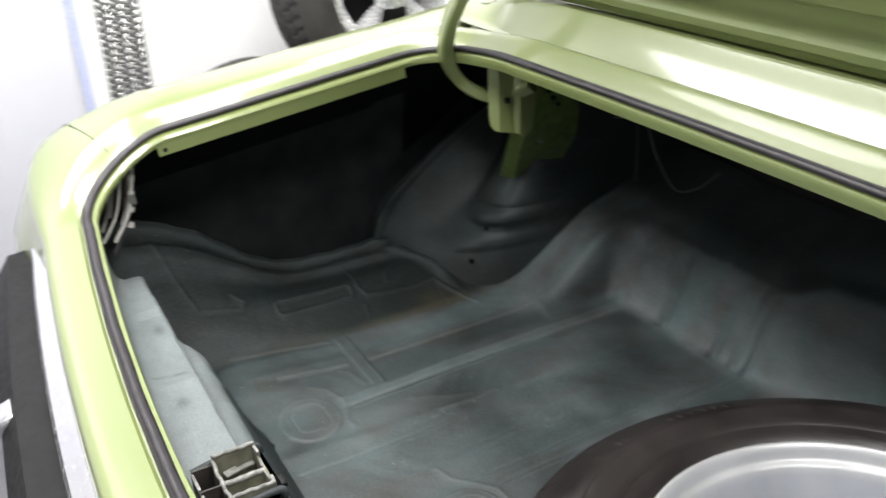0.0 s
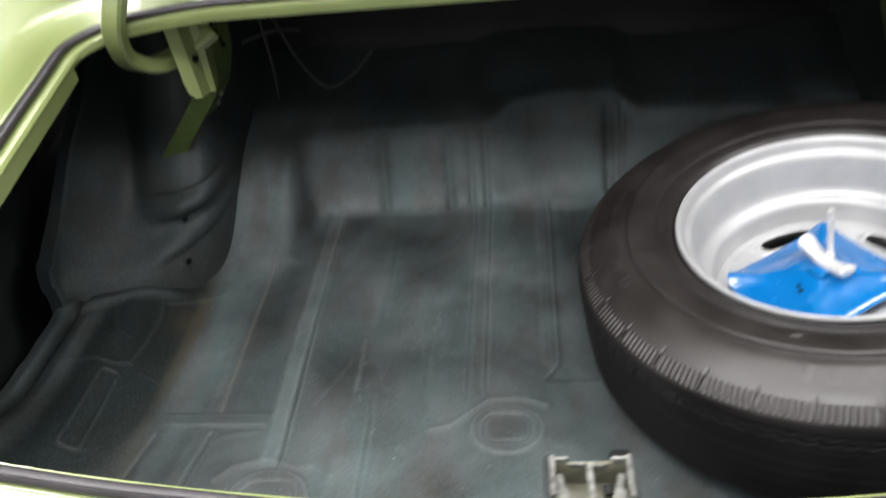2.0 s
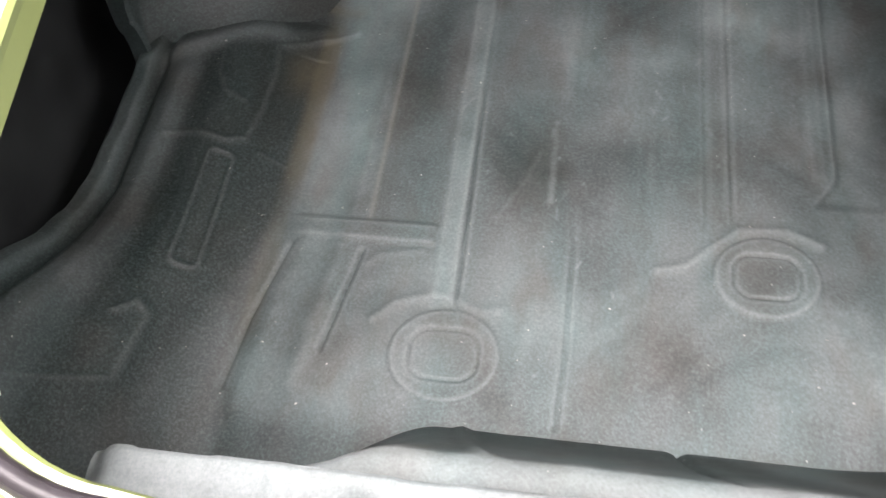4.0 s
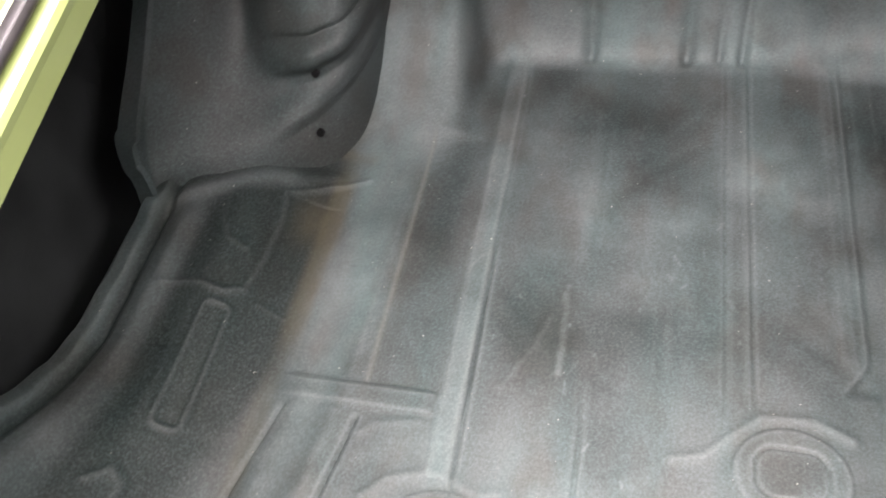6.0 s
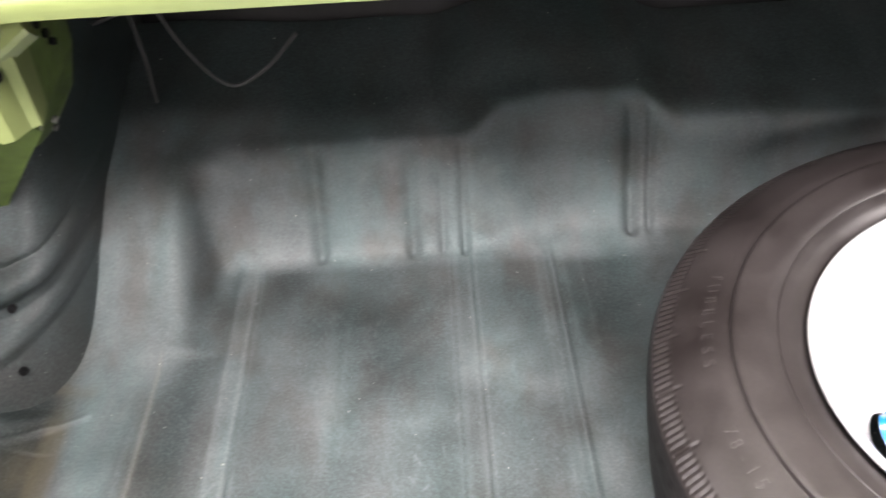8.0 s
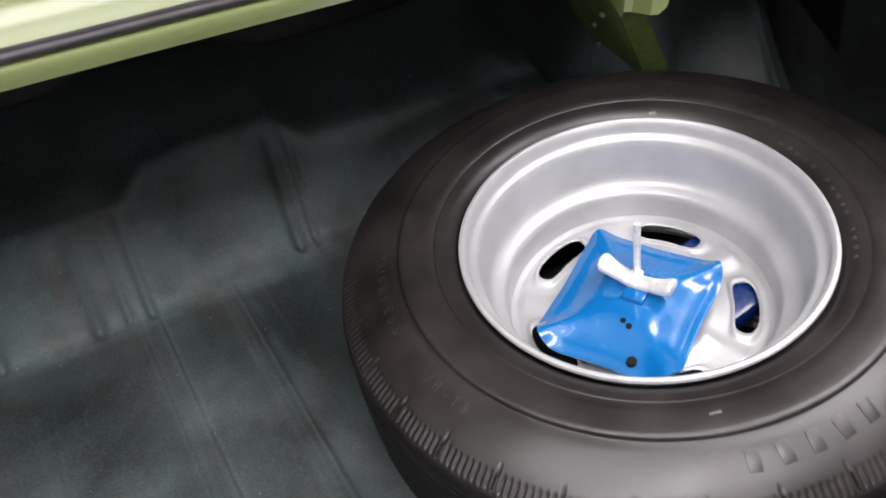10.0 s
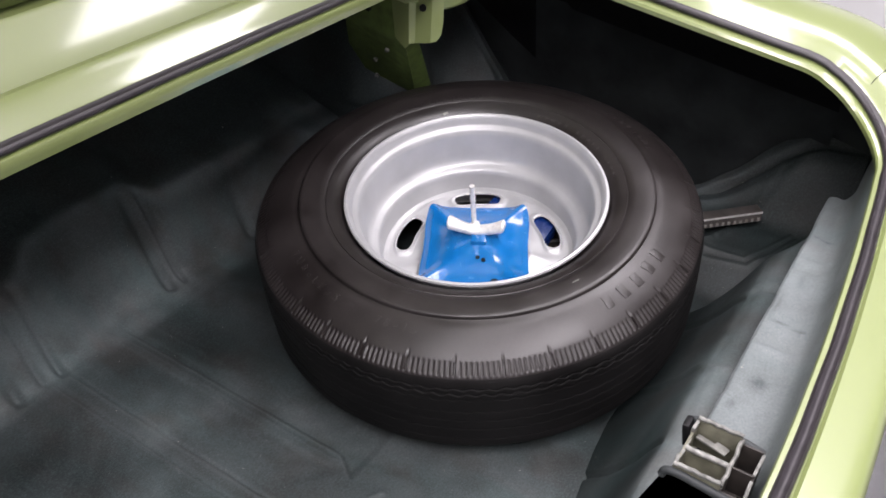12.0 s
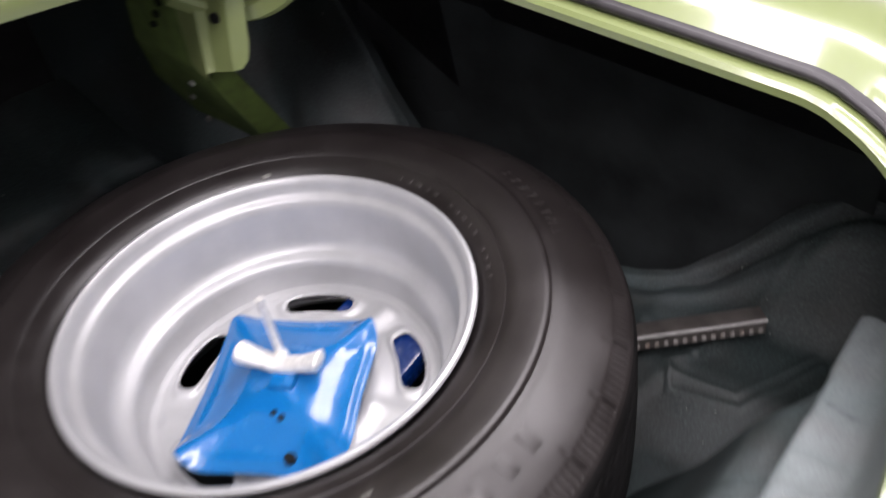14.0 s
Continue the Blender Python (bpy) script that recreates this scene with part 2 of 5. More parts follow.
def sweep(path, section, up=(0, 0, 1), closed=True):
    """A profile carried along a path: section rows are (side, height)."""
    p = np.asarray(path, float)
    d = np.gradient(p, axis=0)
    d /= np.linalg.norm(d, axis=1)[:, None]
    side = np.cross(d, np.asarray(up, float))
    side /= np.linalg.norm(side, axis=1)[:, None]
    top = np.cross(side, d)
    s = np.asarray(section, float)
    pts = p[:, None] + side[:, None] * s[None, :, :1] + top[:, None] * s[None, :, 1:]
    return grid(pts, around=closed)


def tube(path, r, n=10):
    a = np.linspace(0, 2 * np.pi, n, endpoint=False)
    return sweep(path, np.c_[r * np.cos(a), r * np.sin(a)], up=(0.31, 0.17, 0.93))


def lathe(profile, n, wobble=None):
    """A profile of (radius, height) turned about z."""
    a = np.linspace(0, 2 * np.pi, n, endpoint=False)
    p = np.asarray(profile, float)
    r, z = np.repeat(p[None, :, 0], n, 0), np.repeat(p[None, :, 1], n, 0)
    if wobble is not None:
        r, z = wobble(a[:, None], r, z)
    return grid(np.stack([r * np.cos(a)[:, None], r * np.sin(a)[:, None], z], -1), along=True)


def step(x, a, b):
    """Smooth rise from 0 at a to 1 at b."""
    t = np.clip((x - a) / (b - a), 0, 1)
    return t * t * (3 - 2 * t)


def band(x, a, b, w=0.006):
    return step(x, a - w, a + w) * (1 - step(x, b - w, b + w))


# ---- the car: trunk tub ----
car = thing("car", "lime green classic car with its boot lid open", "car")


def ridge_x(x, y):
    """Where the side seam runs, out from the middle: straight on one side, swept out on the other."""
    swept = np.interp(y, [-0.1, 0.05, 0.10, 0.16, 0.21, 0.26, 0.32, 0.40, 1.3], [0.945, 0.938, 0.925, 0.905, 0.878, 0.850, 0.832, 0.826, 0.822])
    return np.where(x < 0, 0.829, swept)


def bead(x, y, line, width, h=1.0):
    """A soft raised line of a given half width along a polyline seen from above."""
    near = np.full(np.broadcast(x, y).shape, 9.0)
    for (ax0, ay0), (bx0, by0) in zip(line, line[1:]):
        t = np.clip(((x - ax0) * (bx0 - ax0) + (y - ay0) * (by0 - ay0)) / ((bx0 - ax0) ** 2 + (by0 - ay0) ** 2), 0, 1)
        near = np.minimum(near, np.hypot(x - ax0 - t * (bx0 - ax0), y - ay0 - t * (by0 - ay0)))
    return h * np.exp(-((near / width) ** 2))


def slot(x, y, cx, cy, hx, hy):
    """Distance inside a rounded oblong, 0 at its edge and growing inwards."""
    r = min(hx, hy) * 0.75
    qx, qy = np.abs(x - cx) - hx + r, np.abs(y - cy) - hy + r
    return r - np.hypot(np.maximum(qx, 0), np.maximum(qy, 0)) - np.minimum(np.maximum(qx, qy), 0)


def soften(v, sx, sy):
    """Spread a height sheet by a bell of so many cells along x and along y."""
    for axis, s in ((0, sx), (1, sy)):
        n = int(3 * s)
        k = np.exp(-0.5 * (np.arange(-n, n + 1) / s) ** 2)
        k /= k.sum()
        pad = [(0, 0), (0, 0)]
        pad[axis] = (n, n)
        wide = np.pad(v, pad, mode="edge")
        v = sum(w * np.take(wide, np.arange(i, i + v.shape[axis]), axis) for i, w in enumerate(k))
    return v


def big_form(x, y):
    """The floor's large shape: flat middle, side slopes, front ramps and the riser."""
    ax = np.abs(x)
    z = 0.055 * step(ax, 0.625, 0.735) + 0.012 * step(ax, 0.74, 0.82)
    kick = np.interp(y, [0.0, 0.05, 0.10, 0.155, 0.19, 0.245, 0.29, 0.34], [0.175, 0.165, 0.145, 0.112, 0.082, 0.040, 0.016, 0.0])
    z += np.where(x < 0, kick * step(ax, 0.67, 0.85), 0.16 * (1 - step(y, 0.05, 0.36)) ** 1.5 * step(ax, 0.80, 0.95))
    col = band(ax, 0.487, 0.67, 0.010)
    rampz = 0.168 * step(y, 0.70, 1.01)
    hump = band(x, -0.085, 0.165, 0.03)
    base = 0.928 + 0.025 * step(x, -0.11, 0.02) - 0.02 * step(ax, 0.3, 0.5)
    top = 0.150 + 0.026 * hump
    deep = base + 0.050 + 0.035 * hump
    t = np.clip((y - base) / (deep - base), 0, 1)
    rise = top * (t * t * (3 - 2 * t) * 0.7 + 0.3 * t)
    front = np.maximum(0, y - deep)
    rise += 0.40 * front - 0.007 * np.exp(-(((front - 0.040) / 0.025) ** 2)) * step(front, 0, 0.01)
    rise += 0.014 * band(x, -0.125, 0.165, 0.03) * step(y, 1.055, 1.10)
    return z + np.where(col > 0, rise * (1 - col) + (rampz + 0.40 * np.maximum(y - 1.00, 0)) * col, rise), t


def pressings(x, y):
    """Ribs, plugs, slots and creases stamped into the floor."""
    ax = np.abs(x)
    z = np.zeros_like(x)
    # the long raised rib with a sharp shaded edge
    u = x + 0.012 * (y - 0.45)
    z += 0.0030 * band(u, -0.436, -0.409, 0.005) * band(y, 0.262, 0.905, 0.012)
    z -= 0.0055 * band(u, -0.4085, -0.4045, 0.0018) * band(y, 0.262, 0.55, 0.03) + 0.0022 * band(u, -0.4085, -0.4045, 0.0018) * band(y, 0.55, 0.905, 0.03)
    # two sunk panels that fade out forward, closed by a cross rib
    z -= 0.0030 * band(x, -0.608, -0.548 + 0.03 * (y - 0.36), 0.007) * step(y, 0.357, 0.364) * (1 - step(y, 0.60, 0.72))
    z -= 0.0034 * step(x, -0.521, -0.518) * (1 - step(x, -0.470, -0.437)) * step(y, 0.356, 0.363) * (1 - step(y, 0.735, 0.75))
    z += 0.0046 * band(y, 0.330, 0.356, 0.004) * step(x, -0.625, -0.600) * (1 - step(x, -0.452, -0.425))
    z += 0.0022 * np.exp(-(((x + 0.530) / 0.020) ** 2) - ((y - 0.340) / 0.022) ** 2)
    # the pair of short ribs behind the cross rib
    z += bead(x, y, ((-0.588, 0.325), (-0.610, 0.225), (-0.622, 0.120)), 0.013, 0.0035)
    z -= bead(x, y, ((-0.606, 0.318), (-0.630, 0.215), (-0.640, 0.135)), 0.0030, 0.0040)
    z += bead(x, y, ((-0.545, 0.318), (-0.560, 0.215), (-0.566, 0.150)), 0.012, 0.0036)
    z -= bead(x, y, ((-0.521, 0.316), (-0.529, 0.270), (-0.543, 0.190)), 0.0028, 0.0050)
    z += bead(x, y, ((-0.512, 0.300), (-0.500, 0.312), (-0.452, 0.322)), 0.006, 0.0018)
    # the spreading ridge with a crease along it
    z += bead(x, y, ((-0.314, 0.512), (-0.312, 0.40)), 0.007, 0.0030) + bead(x, y, ((-0.312, 0.42), (-0.317, 0.29), (-0.330, 0.13)), 0.016, 0.0042)
    z -= bead(x, y, ((-0.292, 0.440), (-0.283, 0.34), (-0.283, 0.20), (-0.286, 0.13)), 0.0028, 0.0034) * (1 - step(y, 0.30, 0.43))
    z += bead(x, y, ((-0.372, 0.372), (-0.342, 0.430), (-0.318, 0.500)), 0.006, 0.0012)
    z += bead(x, y, ((-0.303, 0.56), (-0.302, 0.80)), 0.008, 0.0012) - bead(x, y, ((-0.291, 0.56), (-0.288, 0.78)), 0.003, 0.0010)
    # thin twin lines, and faint ones beyond
    for x0, d in ((-0.1405, 0.0018), (-0.1115, 0.0026)):
        z -= d * band(x, x0 - 0.0018, x0 + 0.0018, 0.0016) * band(y, 0.385, 0.93, 0.02)
    z += 0.0012 * band(x, -0.136, -0.116, 0.004) * band(y, 0.40, 0.93, 0.02)
    z -= 0.0012 * np.exp(-(((x + 0.208) / 0.004) ** 2)) * band(y, 0.40, 0.50, 0.02) + 0.0010 * np.exp(-(((x + 0.190) / 0.005) ** 2)) * band(y, 0.42, 0.54, 0.02)
    # the shallow sunk bay under the wheel
    z -= 0.006 * step(x + 0.03 * step(y, 0.46, 0.40), 0.000, 0.010) * step(y, 0.406, 0.424) * (1 - step(x, 0.58, 0.60)) * (1 - step(y, 0.90, 0.945))
    z += 0.0022 * band(x, -0.024, -0.006, 0.005) * band(y, 0.45, 0.93, 0.01) + 0.002 * band(x, 0.014, 0.046, 0.006) * band(y, 0.72, 0.935, 0.05)
    # drain plugs: a raised collar and a stamped oblong inside it
    for cx, cy, wide in ((-0.409, 0.197, 0.061), (-0.078, 0.317, 0.056), (0.36, 0.21, 0.058)):
        e = np.hypot((x - cx) / wide, (y - cy) / (wide * 0.88))
        inside = slot(x, y, cx, cy, wide * 0.60, wide * 0.46)
        z += 0.0040 * (1 - step(e, 0.93, 1.02)) - 0.0032 * np.exp(-((inside / 0.0020) ** 2)) - 0.0010 * step(inside, 0.001, 0.005)
    z += bead(x, y, ((-0.492, 0.232), (-0.470, 0.254), (-0.432, 0.266), (-0.405, 0.262), (-0.380, 0.250), (-0.358, 0.252)), 0.007, 0.0034)
    z += bead(x, y, ((-0.190, 0.319), (-0.160, 0.326), (-0.138, 0.347), (-0.105, 0.374), (-0.055, 0.378), (-0.020, 0.362)), 0.006, 0.0034)
    # wandering creases in the rear corners
    for line, h, w in ((((0.712, 0.188), (0.695, 0.178), (0.704, 0.099), (0.744, 0.072), (0.800, 0.045)), 0.0035, 0.004), (((0.890, 0.115), (0.793, 0.156), (0.750, 0.172)), 0.004, 0.008), (((0.80, 0.34), (0.77, 0.24), (0.75, 0.172)), 0.003, 0.008), (((0.93, 0.21), (0.84, 0.235), (0.70, 0.262), (0.60, 0.31)), 0.006, 0.016), (((0.90, 0.08), (0.80, 0.145), (0.69, 0.205), (0.63, 0.235)), 0.005, 0.012)):
        z += np.where(x > 0, bead(ax, y, line, w, h), 0)
    # the near corner's slots, their rims and the stepped line above
    for s in (-1, 1):
        sx = s * x
        inside = slot(sx, y, 0.704, 0.334, 0.0135, 0.080)
        z += 0.0030 * np.exp(-((inside / 0.0032) ** 2)) - 0.0014 * step(inside, 0.002, 0.006)
        z += bead(sx, y, ((0.775, 0.424), (0.740, 0.432), (0.705, 0.430), (0.686, 0.442), (0.680, 0.485), (0.678, 0.560), (0.684, 0.598), (0.640, 0.634), (0.595, 0.655)), 0.0045, 0.0034)
        z += bead(sx, y, ((0.668, 0.430), (0.640, 0.424)), 0.004, 0.0018) + bead(sx, y, ((0.742, 0.560), (0.738, 0.525), (0.722, 0.500), (0.700, 0.494)), 0.005, 0.0018)
        z += bead(sx, y, ((0.738, 0.178), (0.724, 0.196), (0.713, 0.186), (0.717, 0.108), (0.760, 0.082), (0.806, 0.056)), 0.0042, 0.0034)
    return 0.75 * z


def floor_height(x, y):
    cell_x, cell_y = 0.0022, 0.0021
    z, t = big_form(x, y)
    z = np.where(y > 0.60, soften(z, 0.012 / cell_x, 0.015 / cell_y), z)
    # stamped grooves up the riser
    for gx, gw, depth in ((-0.430, 0.011, 0.4), (-0.328, 0.0105, 1.0), (-0.194, 0.010, 0.8), (-0.150, 0.007, 0.6), (-0.119, 0.007, 0.9), (0.128, 0.010, 0.9), (0.155, 0.006, 0.5), (0.33, 0.010, 1.0)):
        z -= 0.023 * depth * np.exp(-(((x - gx) / gw) ** 2)) * band(y, 0.918 + 0.025 * step(gx, -0.11, 0.02), 0.978 + 0.045 * band(gx, -0.085, 0.165), 0.016)
    z += 0.005 * np.exp(-(((x + 0.262) / 0.022) ** 2 + ((t - 0.45) / 0.22) ** 2)) * (y > 0.85) - 0.004 * np.exp(-(((x + 0.262) / 0.012) ** 2 + ((t - 0.40) / 0.10) ** 2)) * (y > 0.85)
    for px in (-0.033, 0.048, -0.245):
        z += 0.004 * np.exp(-(((x - px) / 0.004) ** 2) - ((y - 0.997) / 0.004) ** 2)
    z += 0.004 * np.exp(-(((x + 0.155) / 0.012) ** 2)) * step(y, 1.0, 1.03) * (1 - step(y, 1.10, 1.14))
    z += pressings(x, y)
    # side seam, the flange round the wheel arch's foot, and the hollow beyond
    ax = np.abs(x)
    d = ax - ridge_x(x, y)
    rough = 1 + 0.25 * np.sin(70 * y) * np.sin(31 * y + 1)
    z += (0.009 * band(d, -0.012, 0.012, 0.004) - 0.006 * np.exp(-(((d + 0.020) / 0.006) ** 2)) + 0.005 * np.exp(-(((d + 0.046) / 0.010) ** 2)) * (1 - step(y, 0.50, 0.56))) * rough
    z += bead(ax, y, ((0.826, 0.525), (0.795, 0.556), (0.745, 0.590), (0.692, 0.620), (0.640, 0.648)), 0.012, 0.0045)
    z -= 0.30 * step(d, 0.016, 0.055)
    # gentle unevenness
    z += 0.0016 * np.sin(9 * x + 1.3) * np.sin(7 * y + 0.4) + 0.0010 * np.sin(23 * x + 11 * y) + 0.0005 * np.sin(61 * x + 9 * np.sin(13 * y)) * np.sin(47 * y + 6 * np.sin(17 * x))
    return z


fx = np.linspace(-1.0, 1.0, 910)
fy = np.linspace(-0.02, 1.20, 580)
gx, gy = np.meshgrid(fx, fy, indexing="ij")
fz = floor_height(gx, gy)
floor_ob = part("trunk_floor", grid(np.stack([gx, gy, fz], -1)), SPATTER, car, "ribbed trunk floor in scuffed dark spatter paint", sharp=60)


def lay(ob, **layers):
    """Store wear and tone layers, one value a vertex."""
    for name, values in layers.items():
        attribute = ob.data.attributes.new(name, "FLOAT", "POINT")
        attribute.data.foreach_set("value", np.ascontiguousarray(np.clip(values, 0, 1).ravel(), dtype=np.float32))


def blur(v, n):
    for _ in range(n):
        v = (np.roll(v, 1, 0) + np.roll(v, -1, 0) + np.roll(v, 1, 1) + np.roll(v, -1, 1) + 2 * v) / 6
    return v


lump = 0.5 + 0.25 * np.sin(13 * gx + 2 * np.sin(5 * gy)) + 0.25 * np.sin(11 * gy + 1.7 * np.sin(7 * gx) + 1)
# paler in the middle, darker on the side slopes and forward of y 1.0
dust_and_light = band(gx, -0.628 - 0.3 * np.maximum(0, 0.36 - gy), 0.56, 0.014) * (1 - 0.76 * step(gy, 1.0, 1.06)) * (0.40 + 0.12 * lump)
dust_and_light += 0.45 * band(gx, -0.61, -0.535, 0.03) * band(gy, 0.36, 0.98, 0.06) + 0.30 * band(gx, -0.437, -0.408, 0.006) * band(gy, 0.26, 0.90, 0.02)
# riser and ramps paler: light on them is put into the dust
dust_and_light += 0.50 * band(gx, -0.47, 0.6, 0.03) * band(gy, 0.92, 0.99, 0.015) * (1 - 0.5 * band(gx, 0.2, 0.5, 0.05)) + 0.35 * band(np.abs(gx), 0.50, 0.66, 0.02) * band(gy, 0.70, 1.02, 0.05)
dust_and_light += 0.45 * band(gy, 0.895, 0.925, 0.012) * band(gx, -0.45, 0.5, 0.03)
# painted highlight along the riser's brow
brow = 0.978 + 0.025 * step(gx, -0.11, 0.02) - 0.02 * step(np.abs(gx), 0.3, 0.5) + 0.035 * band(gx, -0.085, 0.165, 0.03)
dust_and_light += 0.6 * np.exp(-(((gy - brow - 0.004) / 0.010) ** 2)) * band(gx, -0.47, 0.60, 0.03)
dust_and_light += 0.10 * (1 - step(gy, 1.0, 1.05)) * band(gx, -0.64, 0.9, 0.05)
PATCHES = (
    (-0.48, 0.62, 0.03, 0.16, -0.30), (-0.37, 0.87, 0.04, 0.05, -0.35), (-0.25, 0.80, 0.10, 0.05, -0.45), (-0.22, 0.71, 0.07, 0.04, -0.30), (0.07, 0.80, 0.06, 0.10, -0.45), (-0.37, 0.46, 0.035, 0.06, -0.35),
    (-0.25, 0.46, 0.09, 0.04, -0.30), (-0.19, 0.62, 0.05, 0.05, 0.40), (-0.10, 0.69, 0.05, 0.06, 0.50), (-0.57, 0.63, 0.03, 0.06, 0.45), (-0.57, 0.43, 0.03, 0.08, 0.30), (-0.31, 0.64, 0.05, 0.05, 0.30),
    (-0.34, 0.32, 0.04, 0.06, 0.20), (-0.58, 0.20, 0.05, 0.08, 0.45), (-0.51, 0.15, 0.06, 0.05, 0.25), (-0.24, 0.26, 0.08, 0.07, 0.25), (-0.45, 0.29, 0.04, 0.03, 0.20), (0.03, 0.56, 0.03, 0.08, 0.25),
    (-0.42, 0.09, 0.25, 0.03, -0.35), (0.72, 0.20, 0.16, 0.13, 0.5), (0.58, 0.12, 0.22, 0.08, 0.35), (0.20, 0.22, 0.25, 0.12, 0.35), (0.80, 0.32, 0.12, 0.06, 0.4), (-0.262, 0.96, 0.03, 0.04, 0.25), (0.02, 0.985, 0.09, 0.03, 0.30))
for bx, by, sx, sy, v in PATCHES:
    dust_and_light += v * np.exp(-(((gx - bx) / sx) ** 2) - ((gy - by) / sy) ** 2)
dust_and_light = np.maximum(dust_and_light, 0) * (1 - 0.5 * step(-gx, 0.635, 0.675) * (1 - step(gy, 0.50, 0.62)))
# painted shade along the foot of the sill
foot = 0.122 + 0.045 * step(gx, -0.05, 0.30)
dust_and_light *= 1 - 0.75 * step(gx, -0.08, 0.06) * (1 - step(gy, foot - 0.005, foot + 0.06))
crest = np.clip((fz - blur(fz, 6)) / 0.0005, 0, 1)
scuff = np.zeros_like(gx)
chance = random.Random(11)
for _ in range(34):
    x0, y0, turn, length = chance.gauss(-0.22, 0.12), chance.gauss(0.45, 0.11), chance.uniform(0.9, 2.2), chance.uniform(0.001, 0.004) / chance.uniform(0.1, 1.0)
    scuff = np.maximum(scuff, bead(gx, gy, ((x0, y0), (x0 + length * math.cos(turn), y0 + length * math.sin(turn))), 0.0013, chance.uniform(0.15, 0.6)))
rust_band = 0.8 * band(gx, -0.638, -0.612, 0.007) * band(gy, 0.40, 0.66, 0.04) + 0.7 * np.exp(-(((gx + 0.650) / 0.018) ** 2) - ((gy - 0.575) / 0.035) ** 2) + 0.35 * band(gx, -0.524, -0.518, 0.003) * band(gy, 0.36, 0.74, 0.03) + 0.5 * bead(gx, gy, ((-0.655, 0.700), (-0.60, 0.690)), 0.010) + 0.35 * band(gx, -0.640, -0.618, 0.006) * band(gy, 0.20, 0.36, 0.05)
seam = np.abs(gx) - ridge_x(gx, gy)
dust_and_light += 0.12 * bead(np.abs(gx), gy, ((0.82, 0.60), (0.750, 0.66), (0.66, 0.71)), 0.035)
# pale strips on seam and flange stand in for light on their tops
dust_and_light += (0.55 * band(seam, -0.014, 0.012, 0.004) + 0.40 * band(seam, -0.066, -0.030, 0.010)) * (1 - step(gy, 0.50, 0.60)) * np.where(gx > 0, 0.35, 1.0) + 0.5 * bead(np.abs(gx), gy, ((0.826, 0.525), (0.745, 0.590), (0.690, 0.622)), 0.015)
lay(floor_ob, dust=0.9 * dust_and_light, bare=0.26 * crest * (1 - step(gy, 0.88, 0.95)) * (0.35 + 0.65 * band(gx, -0.62, 0.5, 0.05)) + 0.8 * scuff, rust=0.65 * rust_band)


def seat_panel():
    x = np.linspace(-1.0, 1.0, 60)
    v = np.array([0.0, 0.04, 0.12, 0.2, 0.28, 0.36])
    rows = [np.c_[x, np.full(60, 1.215 + 0.25 * h) + 0.004 * np.sin(14 * x), 0.16 + h + 0 * x] for h in v]
    return part("seat_divider", solid(grid(rows), 0.004), BLACK, car, "dark panel behind the rear seat")


seat_panel()


